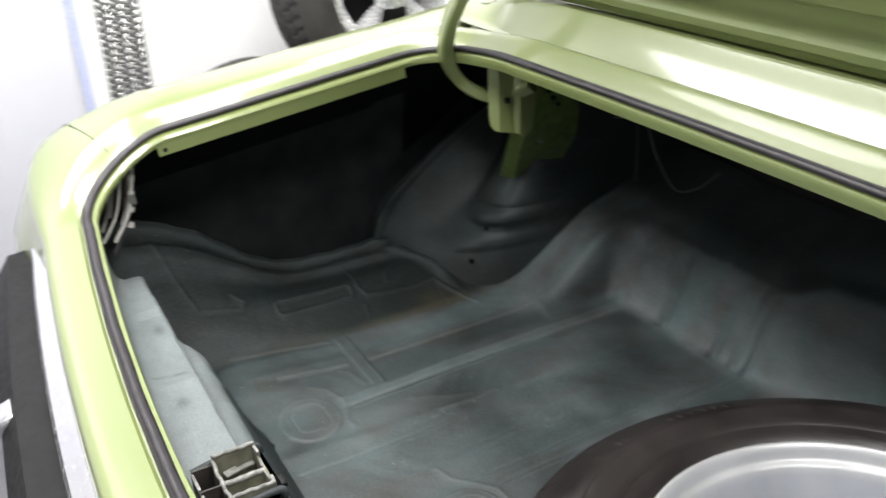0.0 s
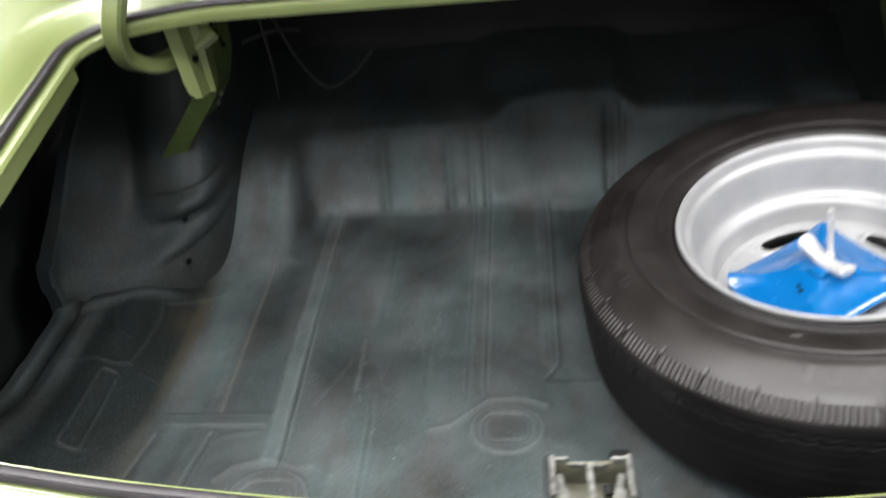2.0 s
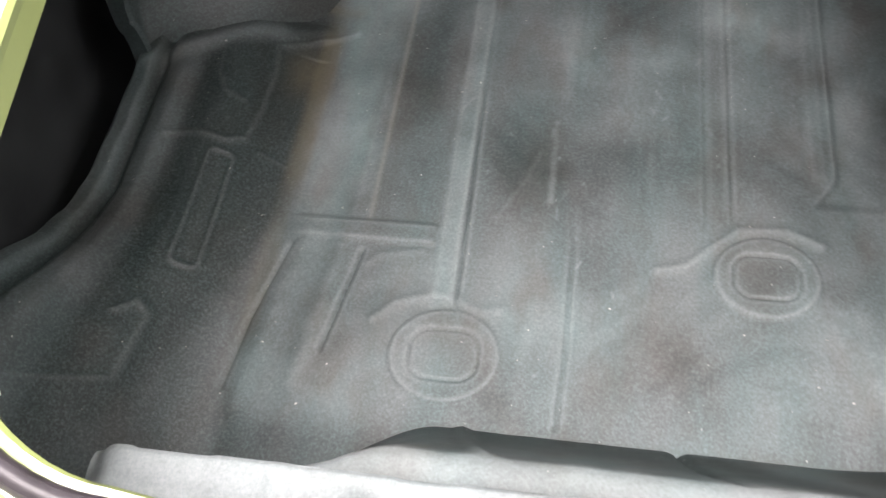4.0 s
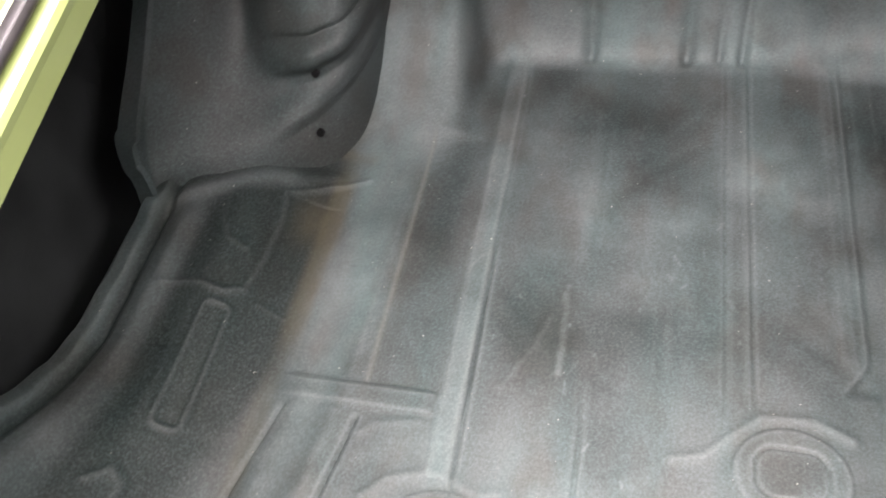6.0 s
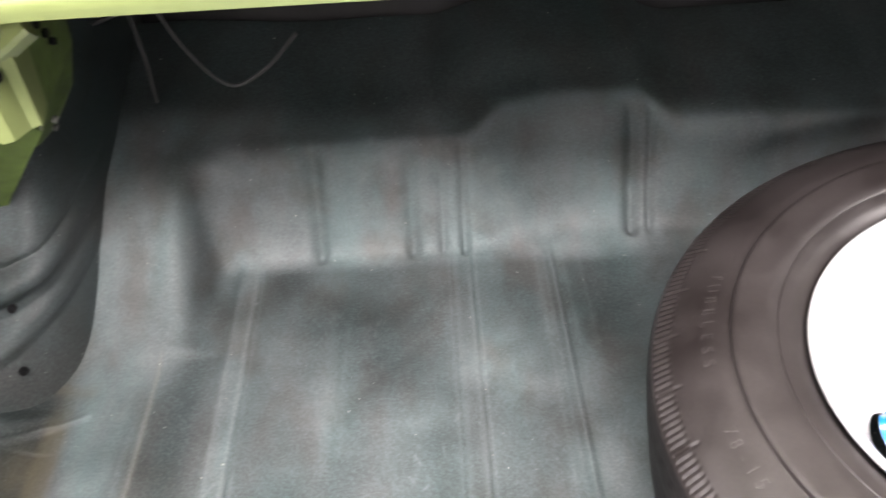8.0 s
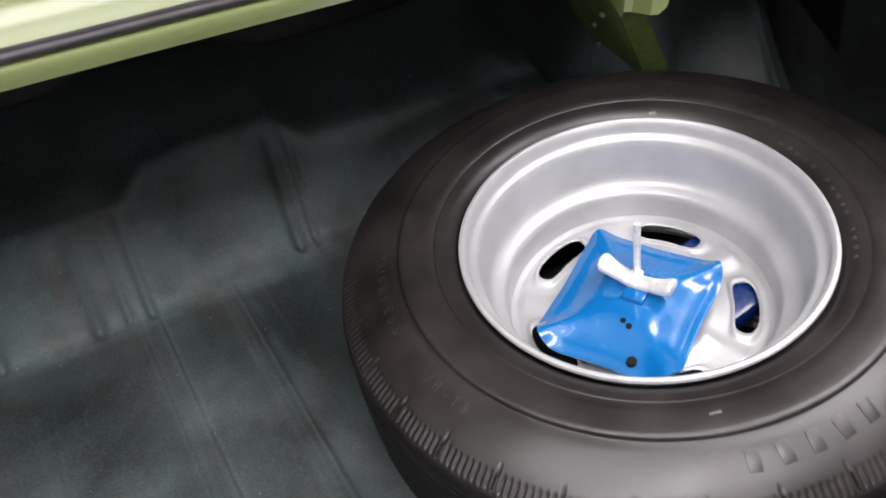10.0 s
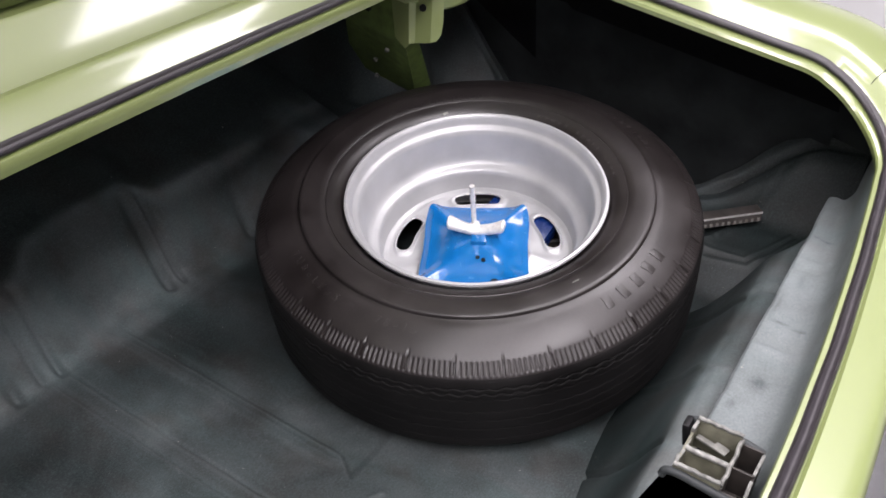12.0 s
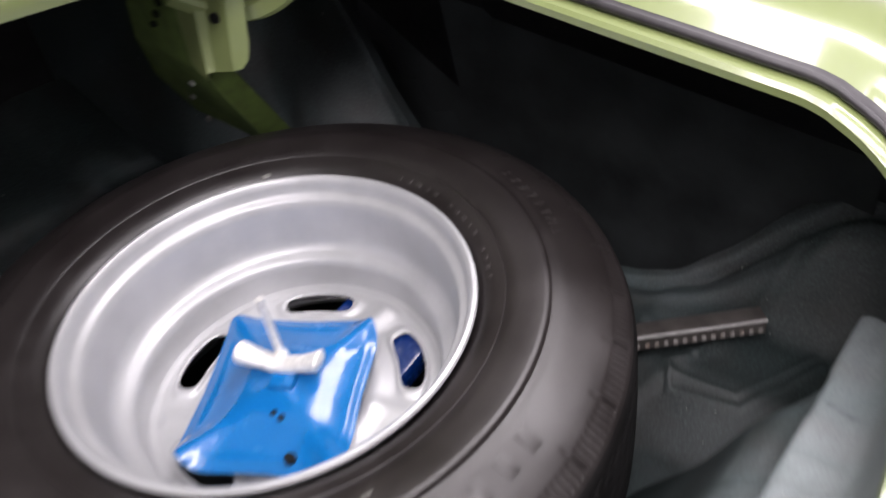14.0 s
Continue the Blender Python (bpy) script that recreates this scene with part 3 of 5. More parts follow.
def rear_sill():
    """The inner tail panel: a flat ledge, a dark notched joint, a lower fold and the face down to the floor."""
    n = 280
    x = np.linspace(-0.625, 0.70, n)
    ax = np.abs(x)
    q = 0.095 * x * x
    end = step(np.where(x < 0, ax + 0.075, ax), 0.655, 0.70)
    back = 0.055 * np.where(x < 0, step(ax, 0.40, 0.54), step(ax, 0.54, 0.68))
    bite = 0.0014 * sum(band(ax, a, b, 0.003) for a, b in ((0.165, 0.190), (0.350, 0.385), (0.52, 0.58)))
    bead = 0.0025 * (np.exp(-(((ax - 0.262) / 0.005) ** 2)) + np.exp(-(((ax - 0.47) / 0.006) ** 2)) - np.exp(-(((ax - 0.45) / 0.006) ** 2)))
    zero = 0 * x
    rows = [(-0.095 + q, 0.325 + q, zero), (-0.082 + q, 0.290 + q, zero), (-0.070 + 0.9 * q, 0.258 + 0.3 * q, zero), (-0.055 + 0.8 * q, 0.250 + zero, bead), (-0.028 + 0.4 * q, 0.2495 + zero, bead), (-0.004 - bite, 0.249 + zero, bead), (0.0015 - bite, 0.246 + zero, bead), (0.003 - bite, 0.240 + zero, zero), (0.002 - bite, 0.206 + zero, zero), (0.006 + zero, 0.1985 + zero, zero), (0.013 + zero, 0.1975 + zero, bead), (0.026 + zero, 0.194 + zero, bead), (0.037 + zero, 0.187 + zero, bead), (0.046 + zero, 0.172 + zero, zero), (0.068 + zero, 0.108 + zero, zero), (0.094 + zero, 0.045 + zero, zero), (0.122 + zero, -0.006 + zero, zero)]
    lean = 0.045 * step(x, -0.05, 0.30)
    p = np.stack([np.c_[x, y - back * (i > 9) * min(1, (i - 9) / 4) + lean * max(0, (i - 12) / 4) ** 1.4, z + b - 0.03 * end ** 2] for i, (y, z, b) in enumerate(rows)])
    k = len(rows) * 6
    p = np.stack([spline(p[:, j], k) for j in range(n)], 1)
    v = np.linspace(0, len(rows) - 1, k)[:, None] * np.ones(n)
    xx = np.ones((k, 1)) * x
    # stamped grooves and ridges down the face
    down = np.clip((v - 12.6) / 3.4, 0, 1)
    on = step(v, 12.4, 13.2)
    for x0, x1, width, h in ((0.116, 0.163, 0.0045, -0.006), (-0.14, -0.17, 0.0045, -0.006), (0.266, 0.350, 0.006, 0.004), (0.43, 0.52, 0.008, -0.005), (-0.33, -0.38, 0.006, 0.004)):
        p[..., 1] += on * h * np.exp(-(((xx - x0 - (x1 - x0) * down) / width) ** 2))
    ob = part("rear_sill", grid(p), SPATTER, car, "dusty pale inner tail panel with a notched ledge", sharp=40)
    ragged = v + 0.25 * np.sin(41 * xx + 3 * np.sin(19 * xx)) + 0.15 * np.sin(97 * xx + 2 * np.sin(53 * xx))
    at = np.arange(len(rows))
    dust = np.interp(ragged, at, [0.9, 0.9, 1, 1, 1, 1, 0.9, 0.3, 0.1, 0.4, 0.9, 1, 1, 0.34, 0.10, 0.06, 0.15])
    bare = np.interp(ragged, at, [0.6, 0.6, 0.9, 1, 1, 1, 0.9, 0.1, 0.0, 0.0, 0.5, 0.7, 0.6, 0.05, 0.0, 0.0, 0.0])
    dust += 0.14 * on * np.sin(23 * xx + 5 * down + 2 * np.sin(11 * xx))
    # stains on the ledge and thin cross creases
    mark = 0 * xx
    for sx, sv, wx, wv, d in ((0.199, 3.9, 0.013, 0.42, 0.55), (0.150, 4.6, 0.008, 0.22, 0.4), (-0.22, 3.8, 0.014, 0.4, 0.5), (0.42, 4.1, 0.02, 0.3, 0.35), (-0.41, 4.3, 0.016, 0.4, 0.4), (-0.09, 4.5, 0.010, 0.3, 0.35), (0.36, 4.9, 0.03, 0.15, 0.3)):
        mark += d * np.exp(-(((xx - sx) / wx) ** 2) - ((v - sv) / wv) ** 2)
    for sx in (0.303, -0.30, 0.52):
        mark += 0.45 * np.exp(-(((xx - sx - 0.004 * v) / 0.0022) ** 2)) * band(v, 2.6, 5.0, 0.3)
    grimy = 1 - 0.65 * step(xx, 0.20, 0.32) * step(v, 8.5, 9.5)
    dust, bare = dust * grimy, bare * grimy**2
    mark = np.clip(1.5 * mark, 0, 1)
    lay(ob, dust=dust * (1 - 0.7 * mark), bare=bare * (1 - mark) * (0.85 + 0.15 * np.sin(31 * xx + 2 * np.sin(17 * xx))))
    return ob


rear_sill()

# plan outlines at each height: flanged edge, flat face, valley and the bulging pod
HOUSE_NEAR = {
    -0.04: [(0.838, 0.522), (0.790, 0.556), (0.740, 0.590), (0.685, 0.626), (0.640, 0.690), (0.608, 0.82)],
    0.06: [(0.842, 0.545), (0.795, 0.584), (0.745, 0.616), (0.690, 0.654), (0.645, 0.708), (0.612, 0.82)],
    0.11: [(0.852, 0.566), (0.800, 0.628), (0.755, 0.680), (0.700, 0.700), (0.650, 0.722), (0.614, 0.82)],
    0.17: [(0.847, 0.600), (0.805, 0.690), (0.762, 0.757), (0.710, 0.740), (0.650, 0.735), (0.610, 0.80)],
    0.25: [(0.840, 0.700), (0.808, 0.775), (0.765, 0.818), (0.705, 0.788), (0.645, 0.785), (0.607, 0.84)],
    0.36: [(0.835, 0.870), (0.810, 0.900), (0.770, 0.880), (0.700, 0.825), (0.640, 0.825), (0.605, 0.89)],
    0.54: [(0.830, 1.080), (0.800, 1.020), (0.770, 0.950), (0.700, 0.865), (0.630, 0.900), (0.600, 1.00)],
}
HOUSE_FAR = {
    -0.04: [(0.812, 0.540), (0.740, 0.630), (0.690, 0.695), (0.645, 0.735), (0.605, 0.80), (0.597, 0.92)],
    0.06: [(0.832, 0.572), (0.768, 0.665), (0.700, 0.735), (0.655, 0.750), (0.612, 0.81), (0.600, 0.93)],
    0.13: [(0.845, 0.640), (0.785, 0.725), (0.732, 0.770), (0.675, 0.764), (0.615, 0.84), (0.600, 0.95)],
    0.24: [(0.865, 0.745), (0.800, 0.790), (0.745, 0.800), (0.680, 0.785), (0.615, 0.86), (0.598, 0.98)],
    0.36: [(0.900, 0.880), (0.840, 0.870), (0.765, 0.840), (0.690, 0.820), (0.610, 0.89), (0.595, 1.00)],
    0.54: [(0.960, 1.100), (0.880, 1.000), (0.785, 0.900), (0.700, 0.860), (0.610, 0.93), (0.595, 1.05)],
}


def wheelhouse(side, table, plugs):
    rows = np.array([spline([(*p, h) for p in table[h] + [(0.60, 1.15), (0.60, 1.30)]], 120) for h in sorted(table)])
    dense = np.stack([spline(rows[:, j], 200) for j in range(120)], 1)
    s = np.linspace(0, 7, 120)[None, :]
    z = dense[..., 2] - 0.010 * (np.minimum(s, 5.5) - 3.4)
    # two stamped ledges across the pod, the upper one under a sharp crease
    on = step(s, 2.4, 3.2) * (1 - step(s, 4.7, 5.7))
    push = on * (0.013 * step(z, 0.124, 0.146) * (1 - step(z, 0.150, 0.166)) + 0.012 * step(z, 0.070, 0.092) * (1 - step(z, 0.098, 0.116)) - 0.005 * np.exp(-(((z - 0.168) / 0.005) ** 2)))
    edge = 0.010 * (1 - step(s, 0.06, 0.16))
    dense[..., 0] -= 0.3 * push + 0.5 * edge
    dense[..., 1] -= 0.9 * push + edge
    dense[..., 0] *= side
    house = part("wheelhouse", solid(grid(dense), 0.003), SPATTER, car, "dark rounded inner wheel arch", sharp=50)
    lay(house, dust=np.full(len(house.data.vertices), 0.29))
    # pinch-weld flange along its edge
    path = dense[:, 0] + np.array([0.002 * side, -0.002, 0])
    run = np.linspace(0, 1, len(path))
    path[:, 0] += side * (0.003 * np.sin(19 * run) + 0.004 * step(run, 0.30, 0.32) - 0.005 * step(run, 0.42, 0.45))
    flange = part("seam_flange", sweep(path, [(-0.012, -0.004), (0.014, -0.004), (0.014, 0.004), (-0.012, 0.004)], up=(0.2 * side, -1, 0.2)), SPATTER, house)
    lay(flange, dust=np.full(len(flange.data.vertices), 0.5))
    for px, py, pz in plugs:
        bm = bmesh.new()
        rod(bm, (side * px, py, pz), (side * px, py - 0.006, pz + 0.001), 0.005, n=10)
        part("plug_hole", bm, BLACK, house)
    return house


wheelhouse(-1, HOUSE_NEAR, ((0.656, 0.716, 0.130), (0.655, 0.679, 0.062)))
wheelhouse(1, HOUSE_FAR, ((0.676, 0.757, 0.122), (0.660, 0.727, 0.024)))


# ---- the car: opening, seal and outer panels ----
def opening_line(n_side=60):
    """The inner edge of the boot opening, from above: a rounded four-sided loop, counter-clockwise from the tail's middle."""
    def rear_y(u):
        return -0.082 + 0.102 * u * u

    pts = []
    a = np.linspace(0, math.pi / 2, 14)
    rr, rf = 0.105, 0.075
    for u in np.linspace(0, 0.615 - rr, n_side, endpoint=False):
        pts.append((u, rear_y(u)))
    cx, cy = 0.615 - rr, rear_y(0.615 - rr) + rr
    pts += [(cx + rr * math.sin(t) + 0.003 * t, cy - rr * math.cos(t)) for t in a]
    y0, y1 = cy, 0.604 - rf
    for y in np.linspace(y0, y1, n_side)[1:]:
        pts.append((0.619 + 0.051 * y, y))
    xc = 0.619 + 0.051 * y1 - rf
    pts += [(xc + rf * math.cos(t), y1 + rf * math.sin(t)) for t in a[1:]]
    for u in np.linspace(xc, 0, n_side)[1:]:
        pts.append((u, 0.611 - 0.021 * u * u))
    right = np.array(pts)
    left = right[1:-1][::-1] * [-1, 1]
    return np.vstack([right, left])


def rim_height(x, y):
    side = 0.444 + 0.123 * y
    tail = 0.337 + 0.094 * x * x
    s = step(y, -0.115, 0.085)
    return tail * (1 - s) + side * s + 0.014 * step(y, 0.50, 0.61) * (1 - step(np.abs(x), 0.45, 0.64))


loop = opening_line()
ahead = np.roll(loop, -1, 0) - np.roll(loop, 1, 0)
for _ in range(3):
    ahead = (np.roll(ahead, 1, 0) + ahead * 2 + np.roll(ahead, -1, 0)) / 4
ahead /= np.linalg.norm(ahead, axis=1)[:, None]
OUT = np.c_[ahead[:, 1], -ahead[:, 0]]
LOOP_Z = rim_height(loop[:, 0], loop[:, 1])
W_SIDE = OUT[:, 0] ** 2
W_REAR = np.where(OUT[:, 1] < 0, OUT[:, 1] ** 2, 0)
W_FRONT = np.where(OUT[:, 1] > 0, OUT[:, 1] ** 2, 0)

LIP = {"side": [(0.0, -0.004), (-0.001, 0.003), (0.002, 0.007), (0.012, 0.009), (0.026, 0.011), (0.033, 0.014)], "rear": [(0.0, -0.008), (-0.001, 0.002), (0.001, 0.005), (0.009, 0.006), (0.018, 0.003), (0.0225, 0.002)], "front": [(0.002, -0.006), (0.0, 0.0), (-0.003, 0.009), (-0.002, 0.013), (0.010, 0.018), (0.020, 0.020)]}
SKIN = {
    "side": [(0.033, 0.012), (0.0370, 0.0115), (0.0480, 0.0205), (0.0590, 0.0300), (0.085, 0.0375), (0.120, 0.0415), (0.155, 0.0415), (0.172, 0.0345), (0.186, 0.018), (0.230, -0.045), (0.300, -0.15), (0.345, -0.35), (0.345, -0.62)],
    "rear": [(0.0225, 0.002), (0.026, 0.0052), (0.032, 0.0049), (0.042, 0.0042), (0.054, 0.0032), (0.063, 0.0022), (0.070, -0.0002), (0.0745, -0.007), (0.0765, -0.020), (0.078, -0.040), (0.080, -0.07), (0.085, -0.30), (0.085, -0.50)],
    "front": [(0.020, 0.020), (0.027, 0.013), (0.034, 0.020), (0.046, 0.036), (0.056, 0.043), (0.066, 0.042), (0.0715, 0.030), (0.0775, 0.032), (0.0800, 0.0355), (0.1125, 0.0880), (0.116, 0.0915), (0.45, 0.095), (0.72, 0.10)],
}


def section_sheet(sections):
    k = len(sections["side"])
    rows = []
    for i in range(k):
        o = W_SIDE * sections["side"][i][0] + W_REAR * sections["rear"][i][0] + W_FRONT * sections["front"][i][0]
        h = W_SIDE * sections["side"][i][1] + W_REAR * sections["rear"][i][1] + W_FRONT * sections["front"][i][1]
        # the outer skin runs on squarely to the tail's corners
        square = 0.078 * 4 * W_SIDE * W_REAR * step(i, 3, 7) * (k > 10)
        rows.append(np.c_[loop + OUT * o[:, None] + np.c_[np.sign(loop[:, 0]) * square, 0 * square], LOOP_Z + h])
    return np.stack(rows, 1)


body = part("body_panel", grid(section_sheet(SKIN), along=True), GREEN, car, "glossy lime green quarter panels, tail and cowl", sharp=40)
part("drip_flange", grid(section_sheet(LIP), along=True), GREEN, body, sharp=40)

# joints between quarter panels and tail
sheet, half = section_sheet(SKIN), (len(loop) + 2) // 2
for i in (70, half + half - 2 - 70):
    part("panel_seam", tube(spline(sheet[i, 2:10] + np.array([0, 0, 0.0002]), 60), 0.0006, 6), BLACK, body)

# weatherstrip: two rubber lips with a groove between
a = np.linspace(0, 2 * np.pi, 14, endpoint=False)
rows = []
for k, t in enumerate(a):
    w = (W_SIDE * 0.0082 + W_REAR * 0.0076 + W_FRONT * 0.0085) * np.cos(t)
    h = 0.0052 * np.sin(t) * (1.0 if np.sin(t) < 0 else 1.1) - (0.0045 if abs(np.cos(t)) < 0.3 and np.sin(t) > 0 else 0)
    o = W_SIDE * 0.0190 + W_REAR * 0.0132 + W_FRONT * 0.005
    z = W_SIDE * 0.0145 + W_REAR * 0.0075 + W_FRONT * 0.0200
    wob = 0.0003 * np.sin(np.arange(len(loop)) * 0.37)
    rows.append(np.c_[loop + OUT * (o + w + wob)[:, None], LOOP_Z + z + h])
seal = part("weatherstrip", grid(np.stack(rows, 1), around=True, along=True), SEAL, car, "black rubber boot seal round the opening", sharp=50)


INNER = {k: [(o - 0.003 - 0.009 * step(n, 5, 8), h - 0.020 + 0.010 * step(n, 5, 8)) for n, (o, h) in enumerate(v)] for k, v in SKIN.items()}
for k, first in (("side", (0.004, -0.002)), ("rear", (0.003, -0.006)), ("front", (0.005, -0.004))):
    INNER[k].insert(0, first)
INNER["front"][8:] = [(o + 0.010, h - 0.024) for o, h in SKIN["front"][7:]]
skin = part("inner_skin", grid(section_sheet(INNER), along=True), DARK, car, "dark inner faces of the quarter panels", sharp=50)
# shade under the rim put into the colour: black above z 0.285
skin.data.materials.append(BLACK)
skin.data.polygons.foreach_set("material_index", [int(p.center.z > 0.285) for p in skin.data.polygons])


def quarter_panel(side):
    """The rear quarter carried on forward past the opening, with its dark inner face."""
    for name, drop, mat, label in (("quarter_panel", 0.0, GREEN, "lime green rear quarter panel"), ("quarter_liner", 0.02, DARK, "")):
        y = np.linspace(0.32 if drop == 0 else 0.05, 1.40, 30)
        cols = [np.c_[side * (0.619 + 0.051 * y + o - drop), y, 0.4437 + 0.123 * y + h - drop] for o, h in SKIN["side"][(2 if drop == 0 else 7):]]
        panel = part(name, grid(np.stack(cols, 1)), mat, car, label, sharp=40)
        if drop:
            # same painted shade on the liner's upper part
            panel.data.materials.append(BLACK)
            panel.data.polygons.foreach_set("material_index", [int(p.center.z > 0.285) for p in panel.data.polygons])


quarter_panel(-1)
quarter_panel(1)


def cowl_panel():
    x, y = np.linspace(-0.74, 0.74, 40), np.linspace(0.738, 1.40, 12)
    xx, yy = np.meshgrid(x, y, indexing="ij")
    return part("cowl_panel", grid(np.stack([xx, yy, 0.6235 - 0.040 * np.abs(xx / 0.74) ** 3 + 0.05 * (yy - 0.73)], -1)), GREEN, car)


cowl_panel()


def corner_panel(side):
    """The web that joins the cowl's step to the quarter panel."""
    xx, yy = np.meshgrid(np.linspace(0.55, 0.735, 16), np.linspace(0.672, 0.80, 16), indexing="ij")
    zz = 0.5635 + 0.058 * step(yy, 0.685, 0.738) - 0.036 * step(xx, 0.60, 0.72) * step(yy, 0.69, 0.74)
    return part("corner_panel", grid(np.stack([side * xx, yy, zz], -1)), GREEN, car)


corner_panel(-1)
corner_panel(1)


def side_rail(side):
    """The narrow green strip that hangs under the rain channel."""
    y = np.linspace(0.064, 0.522, 30)
    p = np.c_[side * (0.623 + 0.051 * y), y, 0.444 + 0.123 * y]
    sec = [(0.0, 0.002), (0.0, -0.022), (0.004, -0.022), (0.004, 0.002)]
    rail = part("side_rail", sweep(p, [(-side * s, h) for s, h in sec]), GREEN, car)
    bm = bmesh.new()
    rod(bm, (side * 0.6215, 0.077, 0.440), (side * 0.6290, 0.077, 0.440), 0.0035, n=10)
    part("rivet_hole", bm, BLACK, rail)


side_rail(-1)

# closing panels out of sight: package shelf, tail and underside
bm = bmesh.new()
box(bm, (1.58, 0.72, 0.004), pose(0, 1.02, 0.546))
part("package_shelf", bm, BLACK, car, "black underside of the parcel shelf")
bm = bmesh.new()
box(bm, (1.96, 1.55, 0.004), pose(0, 0.60, -0.27))
part("floor_pan", bm, BLACK, car, "black underside of the boot")
bm = bmesh.new()
box(bm, (1.3, 0.004, 0.50), pose(0, -0.105, 0.03))
part("tail_inner", bm, SPATTER, car)
bm = bmesh.new()
box(bm, (1.62, 0.01, 0.90), pose(0, 1.375, 0.10))
part("bulkhead", bm, BLACK, car)


# ---- the car: tail trim ----
def tail_trim():
    u = np.linspace(-0.66, 0.66, 80)
    crease = np.c_[u, -0.154 + 0.10 * u * u, 0.300 + 0.085 * u * u]
    strip = part("chrome_trim", sweep(crease, [(0.004, 0.006), (0.026, -0.004), (0.030, -0.012), (0.022, -0.016), (0.0, -0.008)]), CHROME, car, "bright trim strip along the tail")
    lower = np.c_[u, -0.176 + 0.10 * u * u, 0.262 + 0.08 * u * u]
    sec = [(0.0, 0.012), (0.046, 0.004), (0.068, -0.03), (0.075, -0.13), (0.0, -0.14)]
    part("tail_lamp_panel", sweep(lower, sec), BLACK, car, "smoked tail lamp panel")
    bm = bmesh.new()
    box(bm, (0.045, 0.035, 0.022), pose(-0.30, -0.228, 0.250, 20, 0, -5), 0.006)
    part("badge", bm, CHROME, car, "small chrome badge on the tail")


tail_trim()
for s in (-1, 1):
    bm = bmesh.new()
    box(bm, (0.030, 0.016, 0.012), pose(s * 0.672, -0.062, 0.383, 0, 10 * s, 25 * s), 0.003)
    part("panel_gap", bm, BLACK, car)


# ---- the car: lid and hinges ----
def boot_lid():
    """The open lid: an inner frame with a turned edge under an outer skin."""
    x = np.linspace(-0.66, 0.66, 70)
    # (along the lid from its front edge, above its inner face)
    inner = [(0.000, 0.022), (-0.004, 0.012), (0.004, 0.004), (0.020, 0.000), (0.030, -0.006), (0.045, -0.006), (0.055, 0.002), (0.075, 0.006), (0.10, 0.004), (0.112, -0.010), (0.16, -0.012), (0.175, 0.004), (0.30, 0.010), (0.55, 0.010), (0.68, 0.000), (0.72, -0.002), (0.74, 0.004)]
    outer = [(0.745, 0.020), (0.72, 0.034), (0.55, 0.048), (0.30, 0.050), (0.10, 0.042), (0.02, 0.032)]
    c, sn = math.cos(radians(58)), math.sin(radians(58))
    rows = []
    for u, v in inner + outer:
        y, z = 0.745 - c * u + sn * v, 0.622 + sn * u + c * v
        rows.append(np.c_[x, y - 0.03 * x * x * (1 - u), z + 0 * x])
    lid = part("boot_lid", grid(rows, along=True), GREEN, car, "open lime green boot lid", sharp=30)
    return lid


boot_lid()


# duller, darker copy of the green, with the cowl's shade in its colour
SHADED_GREEN = simple("shaded_green_enamel", (0.082, 0.122, 0.030), 0.5, vary=0.35, scale=45)


